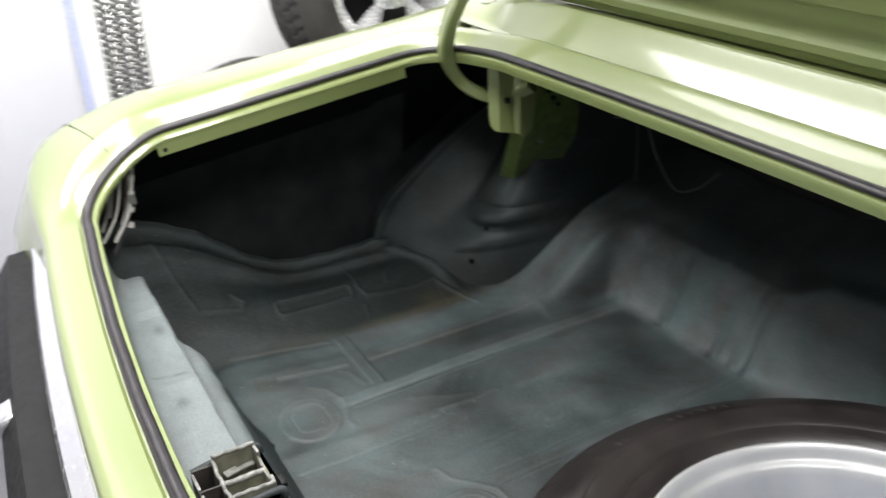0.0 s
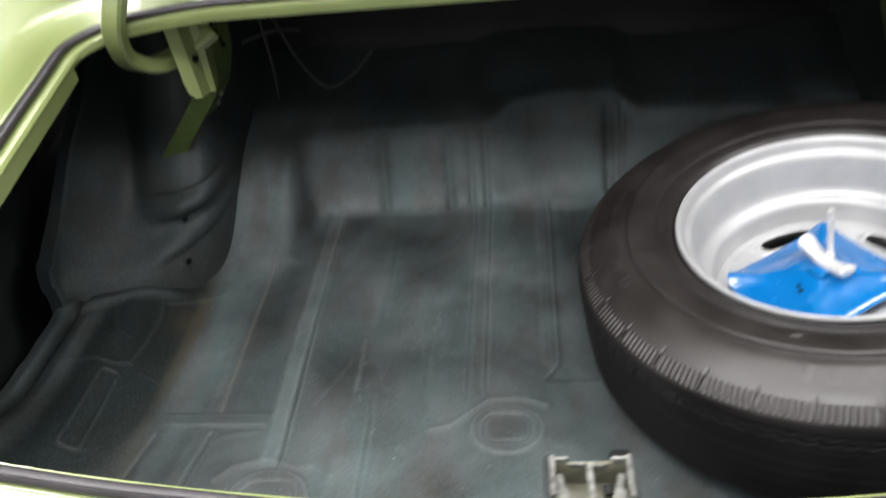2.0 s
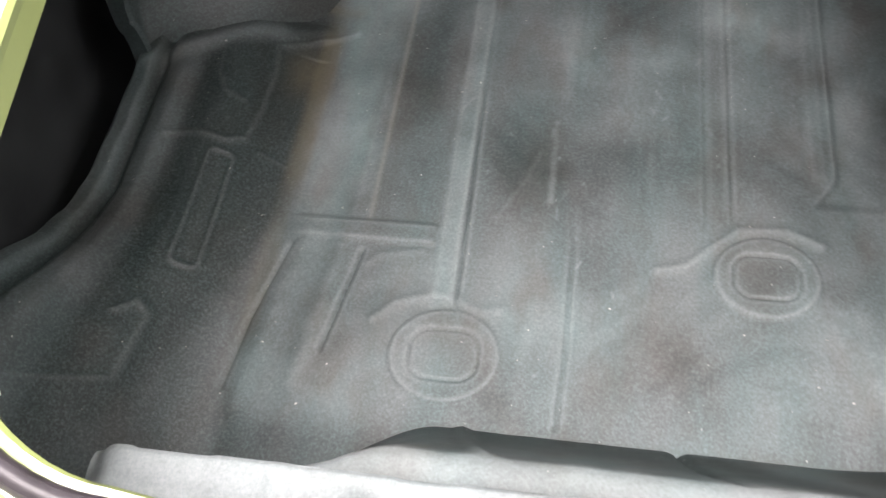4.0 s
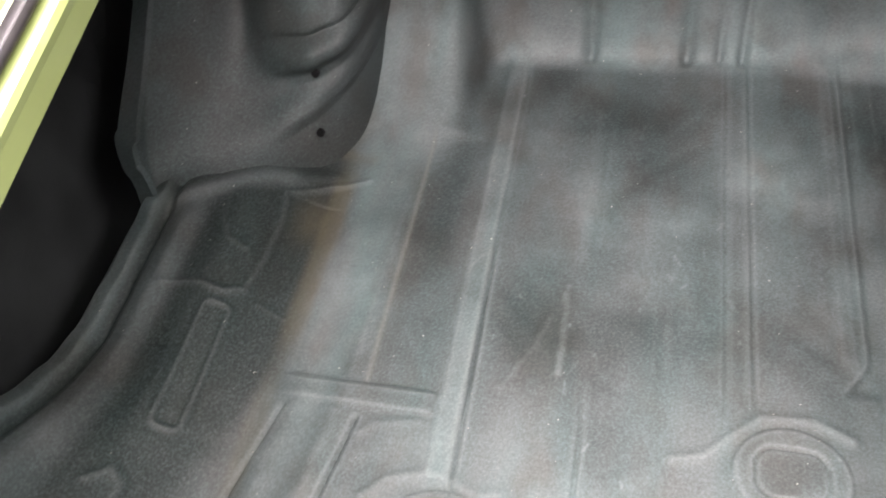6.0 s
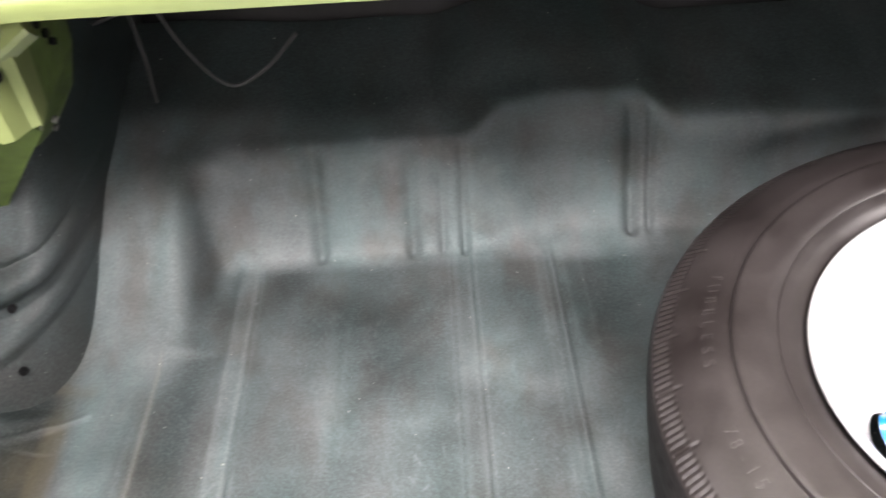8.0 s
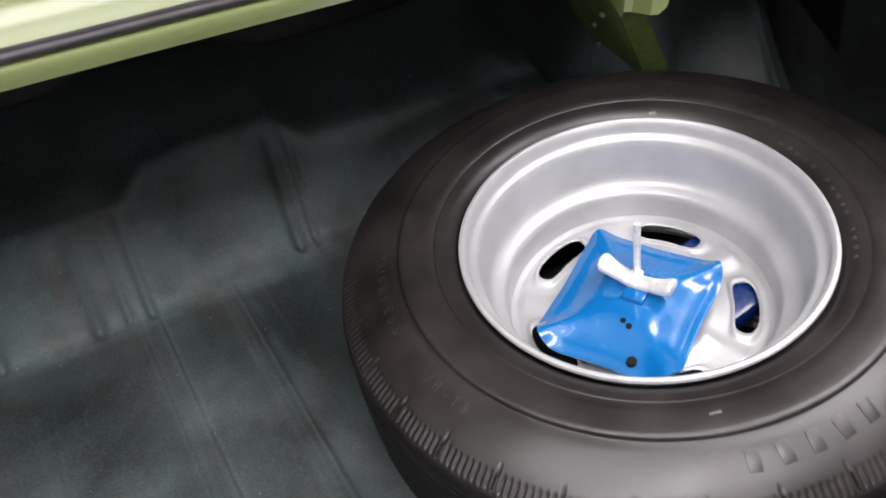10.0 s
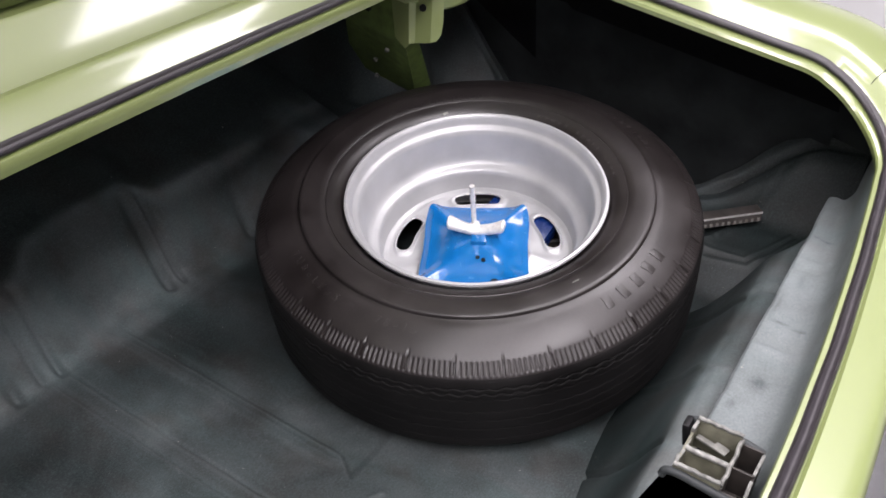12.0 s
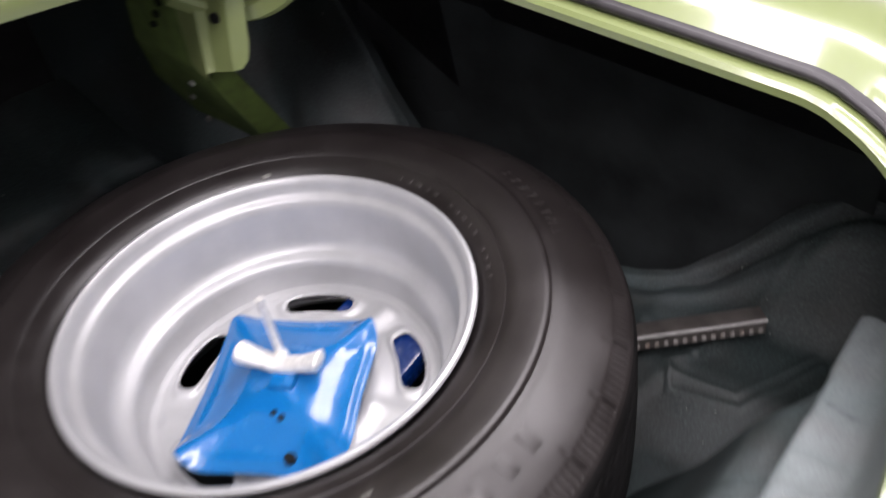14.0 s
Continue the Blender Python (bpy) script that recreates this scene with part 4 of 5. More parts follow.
def hinge(side):
    arm_line = [(0.515, 0.715, 0.478), (0.560, 0.695, 0.452), (0.597, 0.662, 0.447), (0.616, 0.620, 0.475), (0.607, 0.588, 0.525), (0.586, 0.578, 0.575), (0.566, 0.592, 0.635), (0.552, 0.625, 0.70), (0.545, 0.650, 0.765), (0.543, 0.650, 0.83)]
    p = spline(arm_line, 60) * [side, 1, 1]
    w, h = 0.012, 0.015
    sec = [(-w, -h + 0.004), (-w + 0.004, -h), (w - 0.004, -h), (w, -h + 0.004), (w, h - 0.004), (w - 0.004, h), (-w + 0.004, h), (-w, h - 0.004)]
    root = new("hinge")
    root.parent = car
    tagged(root, "lime green gooseneck lid hinge")
    part("hinge_arm", sweep(p, sec, up=(side, 0.15, 0.1)), GREEN, root)
    def plate(name, outline, thick, parent, label="", mat=GREEN):
        bm = bmesh.new()
        for pts in outline:
            bm.faces.new([bm.verts.new((side * q[0], q[1], q[2])) for q in pts])
        bmesh.ops.remove_doubles(bm, verts=bm.verts, dist=0.0005)
        bmesh.ops.recalc_face_normals(bm, faces=bm.faces)
        bmesh.ops.solidify(bm, geom=bm.faces[:], thickness=thick)
        return part(name, bm, mat, parent, label, sharp=30)

    # folded bracket under the channel: front flange, face with a pressed rib, bent rear part
    bracket = plate("hinge_bracket", [
        [(0.566, 0.650, 0.535), (0.552, 0.662, 0.535), (0.541, 0.664, 0.388), (0.547, 0.657, 0.390), (0.554, 0.652, 0.400), (0.557, 0.650, 0.420)],
        [(0.552, 0.662, 0.535), (0.545, 0.692, 0.535), (0.538, 0.694, 0.382), (0.541, 0.664, 0.388)],
        [(0.545, 0.692, 0.535), (0.534, 0.699, 0.535), (0.532, 0.702, 0.381), (0.538, 0.694, 0.382)],
        [(0.534, 0.699, 0.535), (0.532, 0.742, 0.535), (0.536, 0.732, 0.385), (0.541, 0.714, 0.366), (0.532, 0.702, 0.381)]], 0.004, root)
    bm = bmesh.new()
    rod(bm, (side * 0.541, 0.678, 0.446), (side * 0.5365, 0.6765, 0.446), 0.0062, n=14)
    part("bolt_hole", bm, BLACK, bracket)
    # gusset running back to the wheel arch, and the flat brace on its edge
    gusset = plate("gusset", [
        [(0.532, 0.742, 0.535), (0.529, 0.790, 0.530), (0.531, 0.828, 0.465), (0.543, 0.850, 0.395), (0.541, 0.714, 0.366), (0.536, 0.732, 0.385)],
        [(0.541, 0.714, 0.366), (0.543, 0.850, 0.395), (0.566, 0.864, 0.335), (0.612, 0.866, 0.268), (0.664, 0.783, 0.213)]], 0.003, root, "dull green gusset plate darkened as in shade", SHADED_GREEN)
    plate("brace", [[(0.553, 0.702, 0.392), (0.541, 0.714, 0.366), (0.660, 0.784, 0.212), (0.674, 0.781, 0.209), (0.690, 0.772, 0.218), (0.688, 0.766, 0.230)]], 0.004, root, "dull green flat brace darkened as in shade", SHADED_GREEN)
    for y, z, r in ((0.752, 0.470, 0.0055), (0.764, 0.454, 0.0055), (0.776, 0.438, 0.005), (0.770, 0.470, 0.004), (0.787, 0.424, 0.004)):
        bm = bmesh.new()
        rod(bm, (side * 0.534, y, z), (side * 0.5275, y, z), r, n=9)
        part("ratchet_slot", bm, BLACK, gusset)
    for x, y, z in ((0.5495, 0.765, 0.352), (0.5785, 0.815, 0.312), (0.612, 0.840, 0.262)):
        bm = bmesh.new()
        rod(bm, (side * (x - 0.001), y - 0.002, z - 0.002), (side * (x - 0.0055), y - 0.0025, z - 0.004), 0.004, n=8)
        part("bolt_head", bm, BARE, gusset)


hinge(-1)
hinge(1)


# ---- the car: lid catch on the sill ----
def catch():
    """A steel catch: two olive cells either side of a rolled middle rail, a dark cell behind, black plates outside."""
    root = new("lid_catch")
    root.parent = car
    tagged(root, "worn grey and olive lid catch on the rear sill")
    x0, mid, x1, yf, yd, y0 = -0.022, 0.012, 0.046, -0.001, -0.046, -0.068
    # walls of the two cells
    for x, top in ((x0, 0.312), (mid, 0.301), (x1, 0.312)):
        bm = bmesh.new()
        box(bm, (0.0026, yf - yd, top - 0.262), pose(x, (yf + yd) / 2, (top + 0.262) / 2), 0.0006)
        part("cell_wall", bm, OLIVE, root, "olive primer cell wall")
    bm = bmesh.new()
    box(bm, (x1 - x0, 0.0026, 0.040), pose(mid, yf, 0.285), 0.0006)
    part("front_wall", bm, OLIVE, root)
    bm = bmesh.new()
    box(bm, (x1 - x0 - 0.003, yf - yd, 0.003), pose(mid, (yf + yd) / 2, 0.272, 8, 0, 0), 0.0008)
    part("catch_floor", bm, OLIVE, root)
    # dark cell behind the divider
    walls = [((x1 - x0 + 0.002, 0.0026, 0.040), (mid, yd, 0.283)), ((x1 - x0, 0.0024, 0.036), (mid, y0, 0.282)), ((x1 - x0 - 0.003, yd - y0 - 0.002, 0.003), (mid, (yd + y0) / 2, 0.270))]
    walls += [((0.0024, yd - y0, 0.040), (x, (yd + y0) / 2, 0.284)) for x in (x0, mid, x1)]
    for size, at in walls:
        bm = bmesh.new()
        box(bm, size, pose(*at), 0.0006)
        part("rear_cell_wall", bm, BROWN, root, "dark brown rear cell wall")
    # rubbed rolled edges, slightly wavy
    for x, z, r, far in ((x0, 0.3135, 0.0024, yd), (mid, 0.3025, 0.0032, yd - 0.002), (x1, 0.3135, 0.0024, yd)):
        line = [(x + 0.0004 * math.sin(5 * k + 90 * x), yf + (far - yf) * k / 7, z + 0.0006 * math.sin(3.1 * k + 40 * x)) for k in range(8)]
        part("rolled_edge", tube(spline(line, 30), r, 10), WORN, root, "rubbed pale rolled edge", sharp=70)
    line = [(x0 + (x1 - x0) * k / 7, yd + 0.0007 * math.sin(2.3 * k), 0.3045 + 0.004 * abs(k - 3.5) / 3.5 + 0.0006 * math.cos(4 * k)) for k in range(8)]
    part("rolled_edge", tube(spline(line, 36), 0.0023, 10), WORN, root, sharp=70)
    for cx, cy, sx, sz, top, turn in ((-0.014, yf, 0.012, 0.010, 0.3125, 6), (0.000, yf, 0.014, 0.008, 0.3050, -4), (0.021, yf, 0.015, 0.009, 0.3040, 3), (0.038, yf, 0.013, 0.010, 0.3120, -5), (-0.006, y0, 0.026, 0.006, 0.3035, 2), (0.030, y0, 0.030, 0.006, 0.3030, -2)):
        bm = bmesh.new()
        box(bm, (sx, 0.0036, sz), pose(cx, cy, top - sz / 2, 6, turn, turn), 0.0013)
        part("worn_tab", bm, WORN, root, "ragged rubbed grey tab")
    # a grey striker plate lies in each cell, against the outer wall
    for side, turn in ((-1, 10), (1, -14)):
        bm = bmesh.new()
        box(bm, (0.011, 0.015, 0.003), pose(mid + side * 0.025, -0.030, 0.2935, 3, 4 * side, turn), 0.0014)
        box(bm, (0.007, 0.020, 0.003), pose(mid + side * 0.027, -0.014, 0.2930, -2, 4 * side, turn), 0.0014)
        part("striker", bm, BARE, root, "grey key-shaped striker")
    bm = bmesh.new()
    box(bm, (0.012, 0.010, 0.010), pose(0.030, -0.012, 0.279, 20, 0, 10), 0.002)
    part("catch_pawl", bm, BLACK, root)
    # black plates outside, with rounded rims, and the bracket down to the floor
    side = [(0.004, 0.305), (-0.020, 0.303), (-0.068, 0.298), (-0.068, 0.270), (0.004, 0.246), (0.048, 0.10), (0.062, 0.10), (0.022, 0.25)]
    for x, thick in ((-0.0235, -0.003), (0.0475, 0.003)):
        bm = bmesh.new()
        bm.faces.new([bm.verts.new((x, y, z)) for y, z in (side if x < 0 else side[:5])])
        bmesh.ops.solidify(bm, geom=bm.faces[:], thickness=thick)
        part("side_bracket", bm, BLACK, root, "black side bracket")
        rim = [(x, 0.007, 0.296), (x, 0.004, 0.3035), (x, -0.006, 0.3060), (x, -0.022, 0.3050), (x, -0.046, 0.3025), (x, -0.068, 0.2985)]
        rim = [(px + math.copysign(0.0025, x), py, pz) for px, py, pz in rim]
        part("rolled_rim", tube(spline(rim, 40), 0.0042, 12), DARK, root, "rounded dark rolled rim", sharp=70)
    bm = bmesh.new()
    face = [(0.004, 0.298), (-0.001, 0.298), (0.030, 0.16), (0.058, 0.10), (0.064, 0.10), (0.036, 0.16)]
    bm.faces.new([bm.verts.new((-0.0255, y, z)) for y, z in face])
    bmesh.ops.solidify(bm, geom=bm.faces[:], thickness=-0.075)
    part("front_bracket", bm, BLACK, root, "black front bracket with ragged top tabs", smooth=False)
    bm = bmesh.new()
    box(bm, (0.018, 0.008, 0.028), pose(0.040, 0.005, 0.296, -10, 0, 0), 0.003)
    part("front_tab", bm, BLACK, root)


catch()


# ---- wiring ----
def wires():
    root = thing("wiring_harness", "taped wiring harness hanging in the corner of the boot", "wiring", pose(-0.012, -0.022, 0.004))
    runs = [
        ([(-0.640, 0.080, 0.452), (-0.652, 0.062, 0.425), (-0.658, 0.05, 0.400), (-0.655, 0.045, 0.370), (-0.648, 0.035, 0.335), (-0.640, 0.015, 0.30), (-0.625, -0.005, 0.27)], 0.0046, CLOTH),
        ([(-0.646, 0.070, 0.440), (-0.656, 0.052, 0.405), (-0.650, 0.042, 0.365), (-0.642, 0.028, 0.325), (-0.628, 0.0, 0.29)], 0.0029, WIRE_GREY),
        ([(-0.658, 0.050, 0.400), (-0.682, 0.048, 0.388), (-0.694, 0.046, 0.365), (-0.690, 0.04, 0.340), (-0.672, 0.03, 0.318)], 0.0029, WIRE_GREY),
        ([(-0.660, 0.050, 0.396), (-0.676, 0.046, 0.378), (-0.684, 0.044, 0.356), (-0.678, 0.036, 0.330), (-0.660, 0.02, 0.305)], 0.0029, WIRE_GREY),
        ([(-0.662, 0.048, 0.392), (-0.700, 0.046, 0.380), (-0.712, 0.044, 0.350), (-0.704, 0.034, 0.322)], 0.0022, WIRE_RED),
    ]
    runs += [([(x + 0.010 - 0.012 * k, y - 0.012 - 0.006 * k, z + 0.012 - 0.01 * k) for x, y, z in runs[k][0]], 0.0024, WIRE_GREY) for k in (1, 2, 3)]
    for k in range(5):
        bm = bmesh.new()
        z = 0.415 - 0.026 * k
        rod(bm, (-0.655 + 0.002 * k, 0.052 - 0.005 * k, z), (-0.654 + 0.002 * k, 0.050 - 0.005 * k, z - 0.008), 0.0054, n=12)
        part("tape_band", bm, WIRE_GREY, root)
    for p, r, m in runs:
        part("wire", tube(spline(p, 40), r), m, root)
    bm = bmesh.new()
    box(bm, (0.014, 0.012, 0.020), pose(-0.650, 0.040, 0.350, 10, 5, 0), 0.003)
    part("connector", bm, BARE, root)
    front = thing("loose_wires", "thin dark wires hanging at the front of the boot", "wiring")
    for p in ([(-0.50, 0.98, 0.40), (-0.47, 1.0, 0.30), (-0.43, 1.02, 0.235), (-0.38, 1.03, 0.25), (-0.33, 1.03, 0.30)], [(-0.53, 0.99, 0.42), (-0.525, 1.0, 0.30), (-0.53, 1.01, 0.22)], [(-0.56, 0.96, 0.36), (-0.50, 0.97, 0.375), (-0.45, 0.98, 0.37)]):
        part("wire", tube(spline(p, 36), 0.0028), CLOTH, front)


wires()

# ---- spare wheel ----
TILTED = Matrix.Translation((0.3755, 0.4657, 0.2421)) @ Matrix(((0.98855, 0.0, -0.15089, 0), (-0.00380, 0.99969, -0.02489, 0), (0.15089, 0.02518, 0.98824, 0), (0, 0, 0, 1)))
spare = thing("spare_wheel", "spare wheel with a dusty black tyre lying tilted in the boot", "wheel", TILTED)
TICKS = 297


def tyre_wobble(a, r, z):
    n = np.arange(len(a))[:, None]
    per = len(a) // TICKS
    tick = ((n % per) < per // 2).astype(float)
    long = ((n // per) % 9 == 0) * tick
    zone = band(r, 0.330, 0.344, 0.0015) * (z > -0.03)
    zl = band(r, 0.323, 0.344, 0.0015) * (z > -0.03)
    z = z - 0.0019 * tick * zone - 0.0016 * long * zl
    tread = (r > 0.349) & (z < -0.035) & (z > -0.165)
    for k, z0 in enumerate((-0.038, -0.049, -0.060, -0.085, -0.105, -0.125, -0.150)):
        zig = z0 + 0.0011 * np.sin(a * 96 + k * 1.7) * (1.9 if k < 3 else 1.2)
        r = r - (0.0040 if k < 2 else 0.0010) * tread * np.exp(-(((z - zig) / 0.0011) ** 2))
    return r, z


profile = [(0.196, -0.016), (0.204, -0.008), (0.209, -0.001), (0.214, 0.0055), (0.224, 0.0105), (0.2325, 0.0132), (0.2335, 0.0124), (0.2345, 0.0136), (0.246, 0.0160), (0.258, 0.0178), (0.268, 0.0186), (0.2725, 0.0184), (0.2742, 0.0172), (0.2752, 0.0132), (0.2775, 0.0124), (0.282, 0.0124), (0.290, 0.0104), (0.300, 0.0068), (0.308, 0.0036), (0.312, 0.0019), (0.3155, 0.0004), (0.3185, -0.0010), (0.3210, -0.0022), (0.3235, -0.0035), (0.3260, -0.0048), (0.3285, -0.0062), (0.3298, -0.0070), (0.3312, -0.0079), (0.333, -0.0091), (0.336, -0.0112), (0.339, -0.0133), (0.341, -0.0148), (0.3425, -0.0160), (0.3435, -0.0169), (0.3448, -0.0183), (0.3475, -0.0215), (0.3495, -0.0265), (0.3508, -0.032)]
profile += [(0.3512 + 0.0015 * math.sin(math.pi * t), -0.035 - 0.130 * t) for t in np.linspace(0, 1, 150)]
profile += [(0.3490, -0.170), (0.3440, -0.178), (0.336, -0.184), (0.318, -0.193), (0.29, -0.200), (0.25, -0.2015), (0.215, -0.197), (0.200, -0.185)]
tyre = part("tyre", lathe(profile, TICKS * 5, tyre_wobble), RUBBER, spare, "black bias-look tyre with serrated shoulder and zigzag tread", sharp=50)
tyre.data.materials.append(TREAD)
reach = [p.center.xy.length for p in tyre.data.polygons]
tyre.data.polygons.foreach_set("material_index", [int(r > 0.3465) for r in reach])

rim_profile = [(0.199, -0.010), (0.2035, -0.002), (0.2065, 0.0035), (0.2055, 0.0065), (0.2020, 0.0070), (0.1985, 0.0040), (0.1970, -0.002), (0.1958, -0.009), (0.1935, -0.0125), (0.1890, -0.0140), (0.1862, -0.0175), (0.1845, -0.026), (0.1825, -0.045), (0.1805, -0.062), (0.1790, -0.0710), (0.1755, -0.0775), (0.1700, -0.0815), (0.1640, -0.0835), (0.1605, -0.0870), (0.1590, -0.0950), (0.1575, -0.1200), (0.1550, -0.1250)]
part("rim", lathe(rim_profile, 160), SILVER, spare, "silver painted steel rim", sharp=40)
lower_rim = [(0.162, -0.09), (0.166, -0.13), (0.182, -0.14), (0.184, -0.17), (0.196, -0.176), (0.204, -0.186), (0.2, -0.19), (0.18, -0.175)]
part("outer_rim", lathe(lower_rim, 120), SILVER, spare)

SLOTS = [104, 32, -41, -113, 176]


def wheel_disc():
    """Dished centre with five slots, made on a fine polar sheet with the slots left open."""
    nr, na = 150, 560
    r = np.linspace(0.020, 0.1575, nr)
    a = np.linspace(0, 2 * np.pi, na, endpoint=False)
    A, R = np.meshgrid(a, r, indexing="ij")
    z = -0.124 + 0.003 * step(R, 0.148, 0.1575)
    z += 0.006 * np.exp(-(((R - 0.085) / 0.016) ** 2)) - 0.012 * (1 - step(R, 0.05, 0.068))
    hole = np.zeros_like(R)
    lip, dA, dR = np.zeros_like(R), np.zeros_like(R), np.zeros_like(R)
    for s in SLOTS:
        d = (A - radians(s) + np.pi) % (2 * np.pi) - np.pi
        u, v = d * 0.125 / 0.040, (R - 0.125) / 0.0140
        e = (np.abs(u) ** 3.2 + np.abs(v) ** 3.2) ** (1 / 3.2)
        near = np.abs(e - 1) < 0.055
        dA, dR = dA + np.where(near, d / np.maximum(e, 0.1) - d, 0), dR + np.where(near, (R - 0.125) / np.maximum(e, 0.1) - (R - 0.125), 0)
        hole = np.maximum(hole, (e < 1.055).astype(float))
        lip = np.maximum(lip, np.exp(-(((e - 1.12) / 0.16) ** 2)))
        m = (d - radians(38) + np.pi) % (2 * np.pi) - np.pi
        z += 0.006 * np.exp(-((m * 0.11 / 0.014) ** 2)) * band(R, 0.085, 0.146, 0.008)
    z += 0.005 * lip
    A, R = A + dA, R + dR
    p = np.stack([R * np.cos(A), R * np.sin(A), z], -1)
    me = grid(p, along=True)
    mid = (hole[:, :-1] + hole[:, 1:] + np.roll(hole, -1, 0)[:, :-1] + np.roll(hole, -1, 0)[:, 1:]).ravel()
    bm = bmesh.new()
    bm.from_mesh(me)
    bm.faces.ensure_lookup_table()
    bmesh.ops.delete(bm, geom=[f for f, h in zip(bm.faces[:], mid) if h >= 3.5], context="FACES")
    bmesh.ops.solidify(bm, geom=bm.faces[:], thickness=0.0035)
    return part("wheel_disc", bm, SILVER, spare, "dished silver centre with five slots", sharp=50)


wheel_disc()


def letter_bar(size, r, deg, rise, turn=0.0, slope=9.0):
    bm = bmesh.new()
    m = pose(0, 0, 0, 0, 0, deg) @ pose(r, 0, rise, 0, 0, 90) @ pose(0, 0, 0, slope, 0, 0) @ pose(0, 0, 0, 0, 0, turn)
    box(bm, (size[0], size[1], 0.0010), m, 0.0004)
    return bm


def letters(word, r, start, pitch, height, rise, name, slope=16.0):
    """Raised letters set round the sidewall, in one mesh."""
    bm = bmesh.new()
    for i, ch in enumerate(word):
        if ch == " ":
            continue
        curve = bpy.data.curves.new("glyph", "FONT")
        curve.body, curve.size, curve.extrude, curve.align_x, curve.align_y = ch, height * 1.4, 0.0003, "CENTER", "CENTER"
        ob = bpy.data.objects.new("glyph", curve)
        scene.collection.objects.link(ob)
        me = bpy.data.meshes.new_from_object(ob.evaluated_get(bpy.context.evaluated_depsgraph_get()))
        bpy.data.objects.remove(ob)
        me.transform(pose(0, 0, 0, 0, 0, start + i * pitch) @ pose(r, 0, rise, slope, 0, 90))
        bm.from_mesh(me)
        bpy.data.meshes.remove(me)
    return part(name, bm, FADED_RUBBER, tyre, smooth=False)


# maker's name as five plain raised blocks, then the readable words
for i in range(5):
    part("raised_block", letter_bar((0.0125, 0.020), 0.2995, -111.5 + i * 5.6, 0.0072, 4 * ((i % 2) * 2 - 1), 22), RUBBER, tyre)
letters("TUBELESS", 0.296, 150, 3.1, 0.012, 0.0084, "raised_word", 20)
for i in range(12):
    part("raised_bar", letter_bar((0.006 + 0.002 * (i % 3), 0.0085), 0.243, 30 + i * 3.4, 0.0154, 0, -11), RUBBER, tyre)
letters("78-15", 0.297, 186, 2.6, 0.012, 0.0080, "raised_word", 20)
letters("TUBELESS", 0.296, -40, 3.1, 0.012, 0.0084, "raised_word", 20)
for i in range(16):
    if i not in (5, 11):
        part("worn_bar", letter_bar((0.0042 + 0.0012 * (i % 3), 0.0050), 0.2185, 2 - i * 3.5, 0.0078, 3 * (i % 2), -28), FADED_RUBBER, tyre)
part("white_scuff", letter_bar((0.011, 0.0020), 0.2520, -115, 0.0170, 4, -9), BARE, tyre, "white rubbed scuff")
bm = letter_bar((0.009, 0.0045), 0.2150, 46, 0.0058, 10, -30)
part("white_mark", bm, BARE, tyre, "small white paint mark")


# ---- blue jack base clamped in the wheel ----
def car_jack():
    m = TILTED @ pose(-0.022, -0.010, -0.0925, 0, 0, 29)
    root = thing("car_jack", "glossy blue stamped steel jack stand clamped on the wheel", "jack", m)
    t = np.linspace(0, 2 * np.pi, 160, endpoint=False)
    k = 5.0
    sq = (np.abs(np.cos(t)) ** k + np.abs(np.sin(t)) ** k) ** (-1 / k)
    u, v = sq * np.cos(t), sq * np.sin(t)
    corner = (np.abs(u * v)) ** 2.0
    pinch = 0.905 + 0.095 * corner
    s = np.linspace(0.02, 1, 46)[:, None]
    x, y = 0.107 * u * pinch * s, 0.094 * v * pinch * s
    ridge = np.exp(-((np.abs(np.abs(u) - np.abs(v)) / 0.22) ** 2))
    z = 0.012 * (1 - step(s, 0.30, 0.86)) + 0.011 * ridge * step(s, 0.45, 0.95) - 0.004 * step(s, 0.86, 1.0) * (1 - ridge)
    z = z + 0.003 * np.exp(-((s / 0.18) ** 2))
    plate = part("base_plate", solid(grid(np.stack([x, y, z], -1), around=True), 0.0025), BLUE, root, sharp=60)
    for px, py, r in ((-0.038, -0.006, 0.0035), (-0.043, -0.015, 0.0035), (-0.083, -0.034, 0.006)):
        bm = bmesh.new()
        rod(bm, (px, py, -0.002), (px, py, 0.0118 if r < 0.005 else 0.0045), r, n=14)
        part("punched_hole", bm, BLACK, plate)
    bm = bmesh.new()
    box(bm, (0.036, 0.026, 0.012), pose(0.006, -0.006, 0.0145, 0, 0, 0), 0.004)
    part("socket", bm, BLUE, root)
    bm = bmesh.new()
    box(bm, (0.15, 0.13, 0.03), pose(0.125, -0.075, -0.050, 0, 0, -25), 0.006)
    part("jack_head", bm, DEEP_BLUE, root, "deep blue jack head behind the wheel slots")


car_jack()


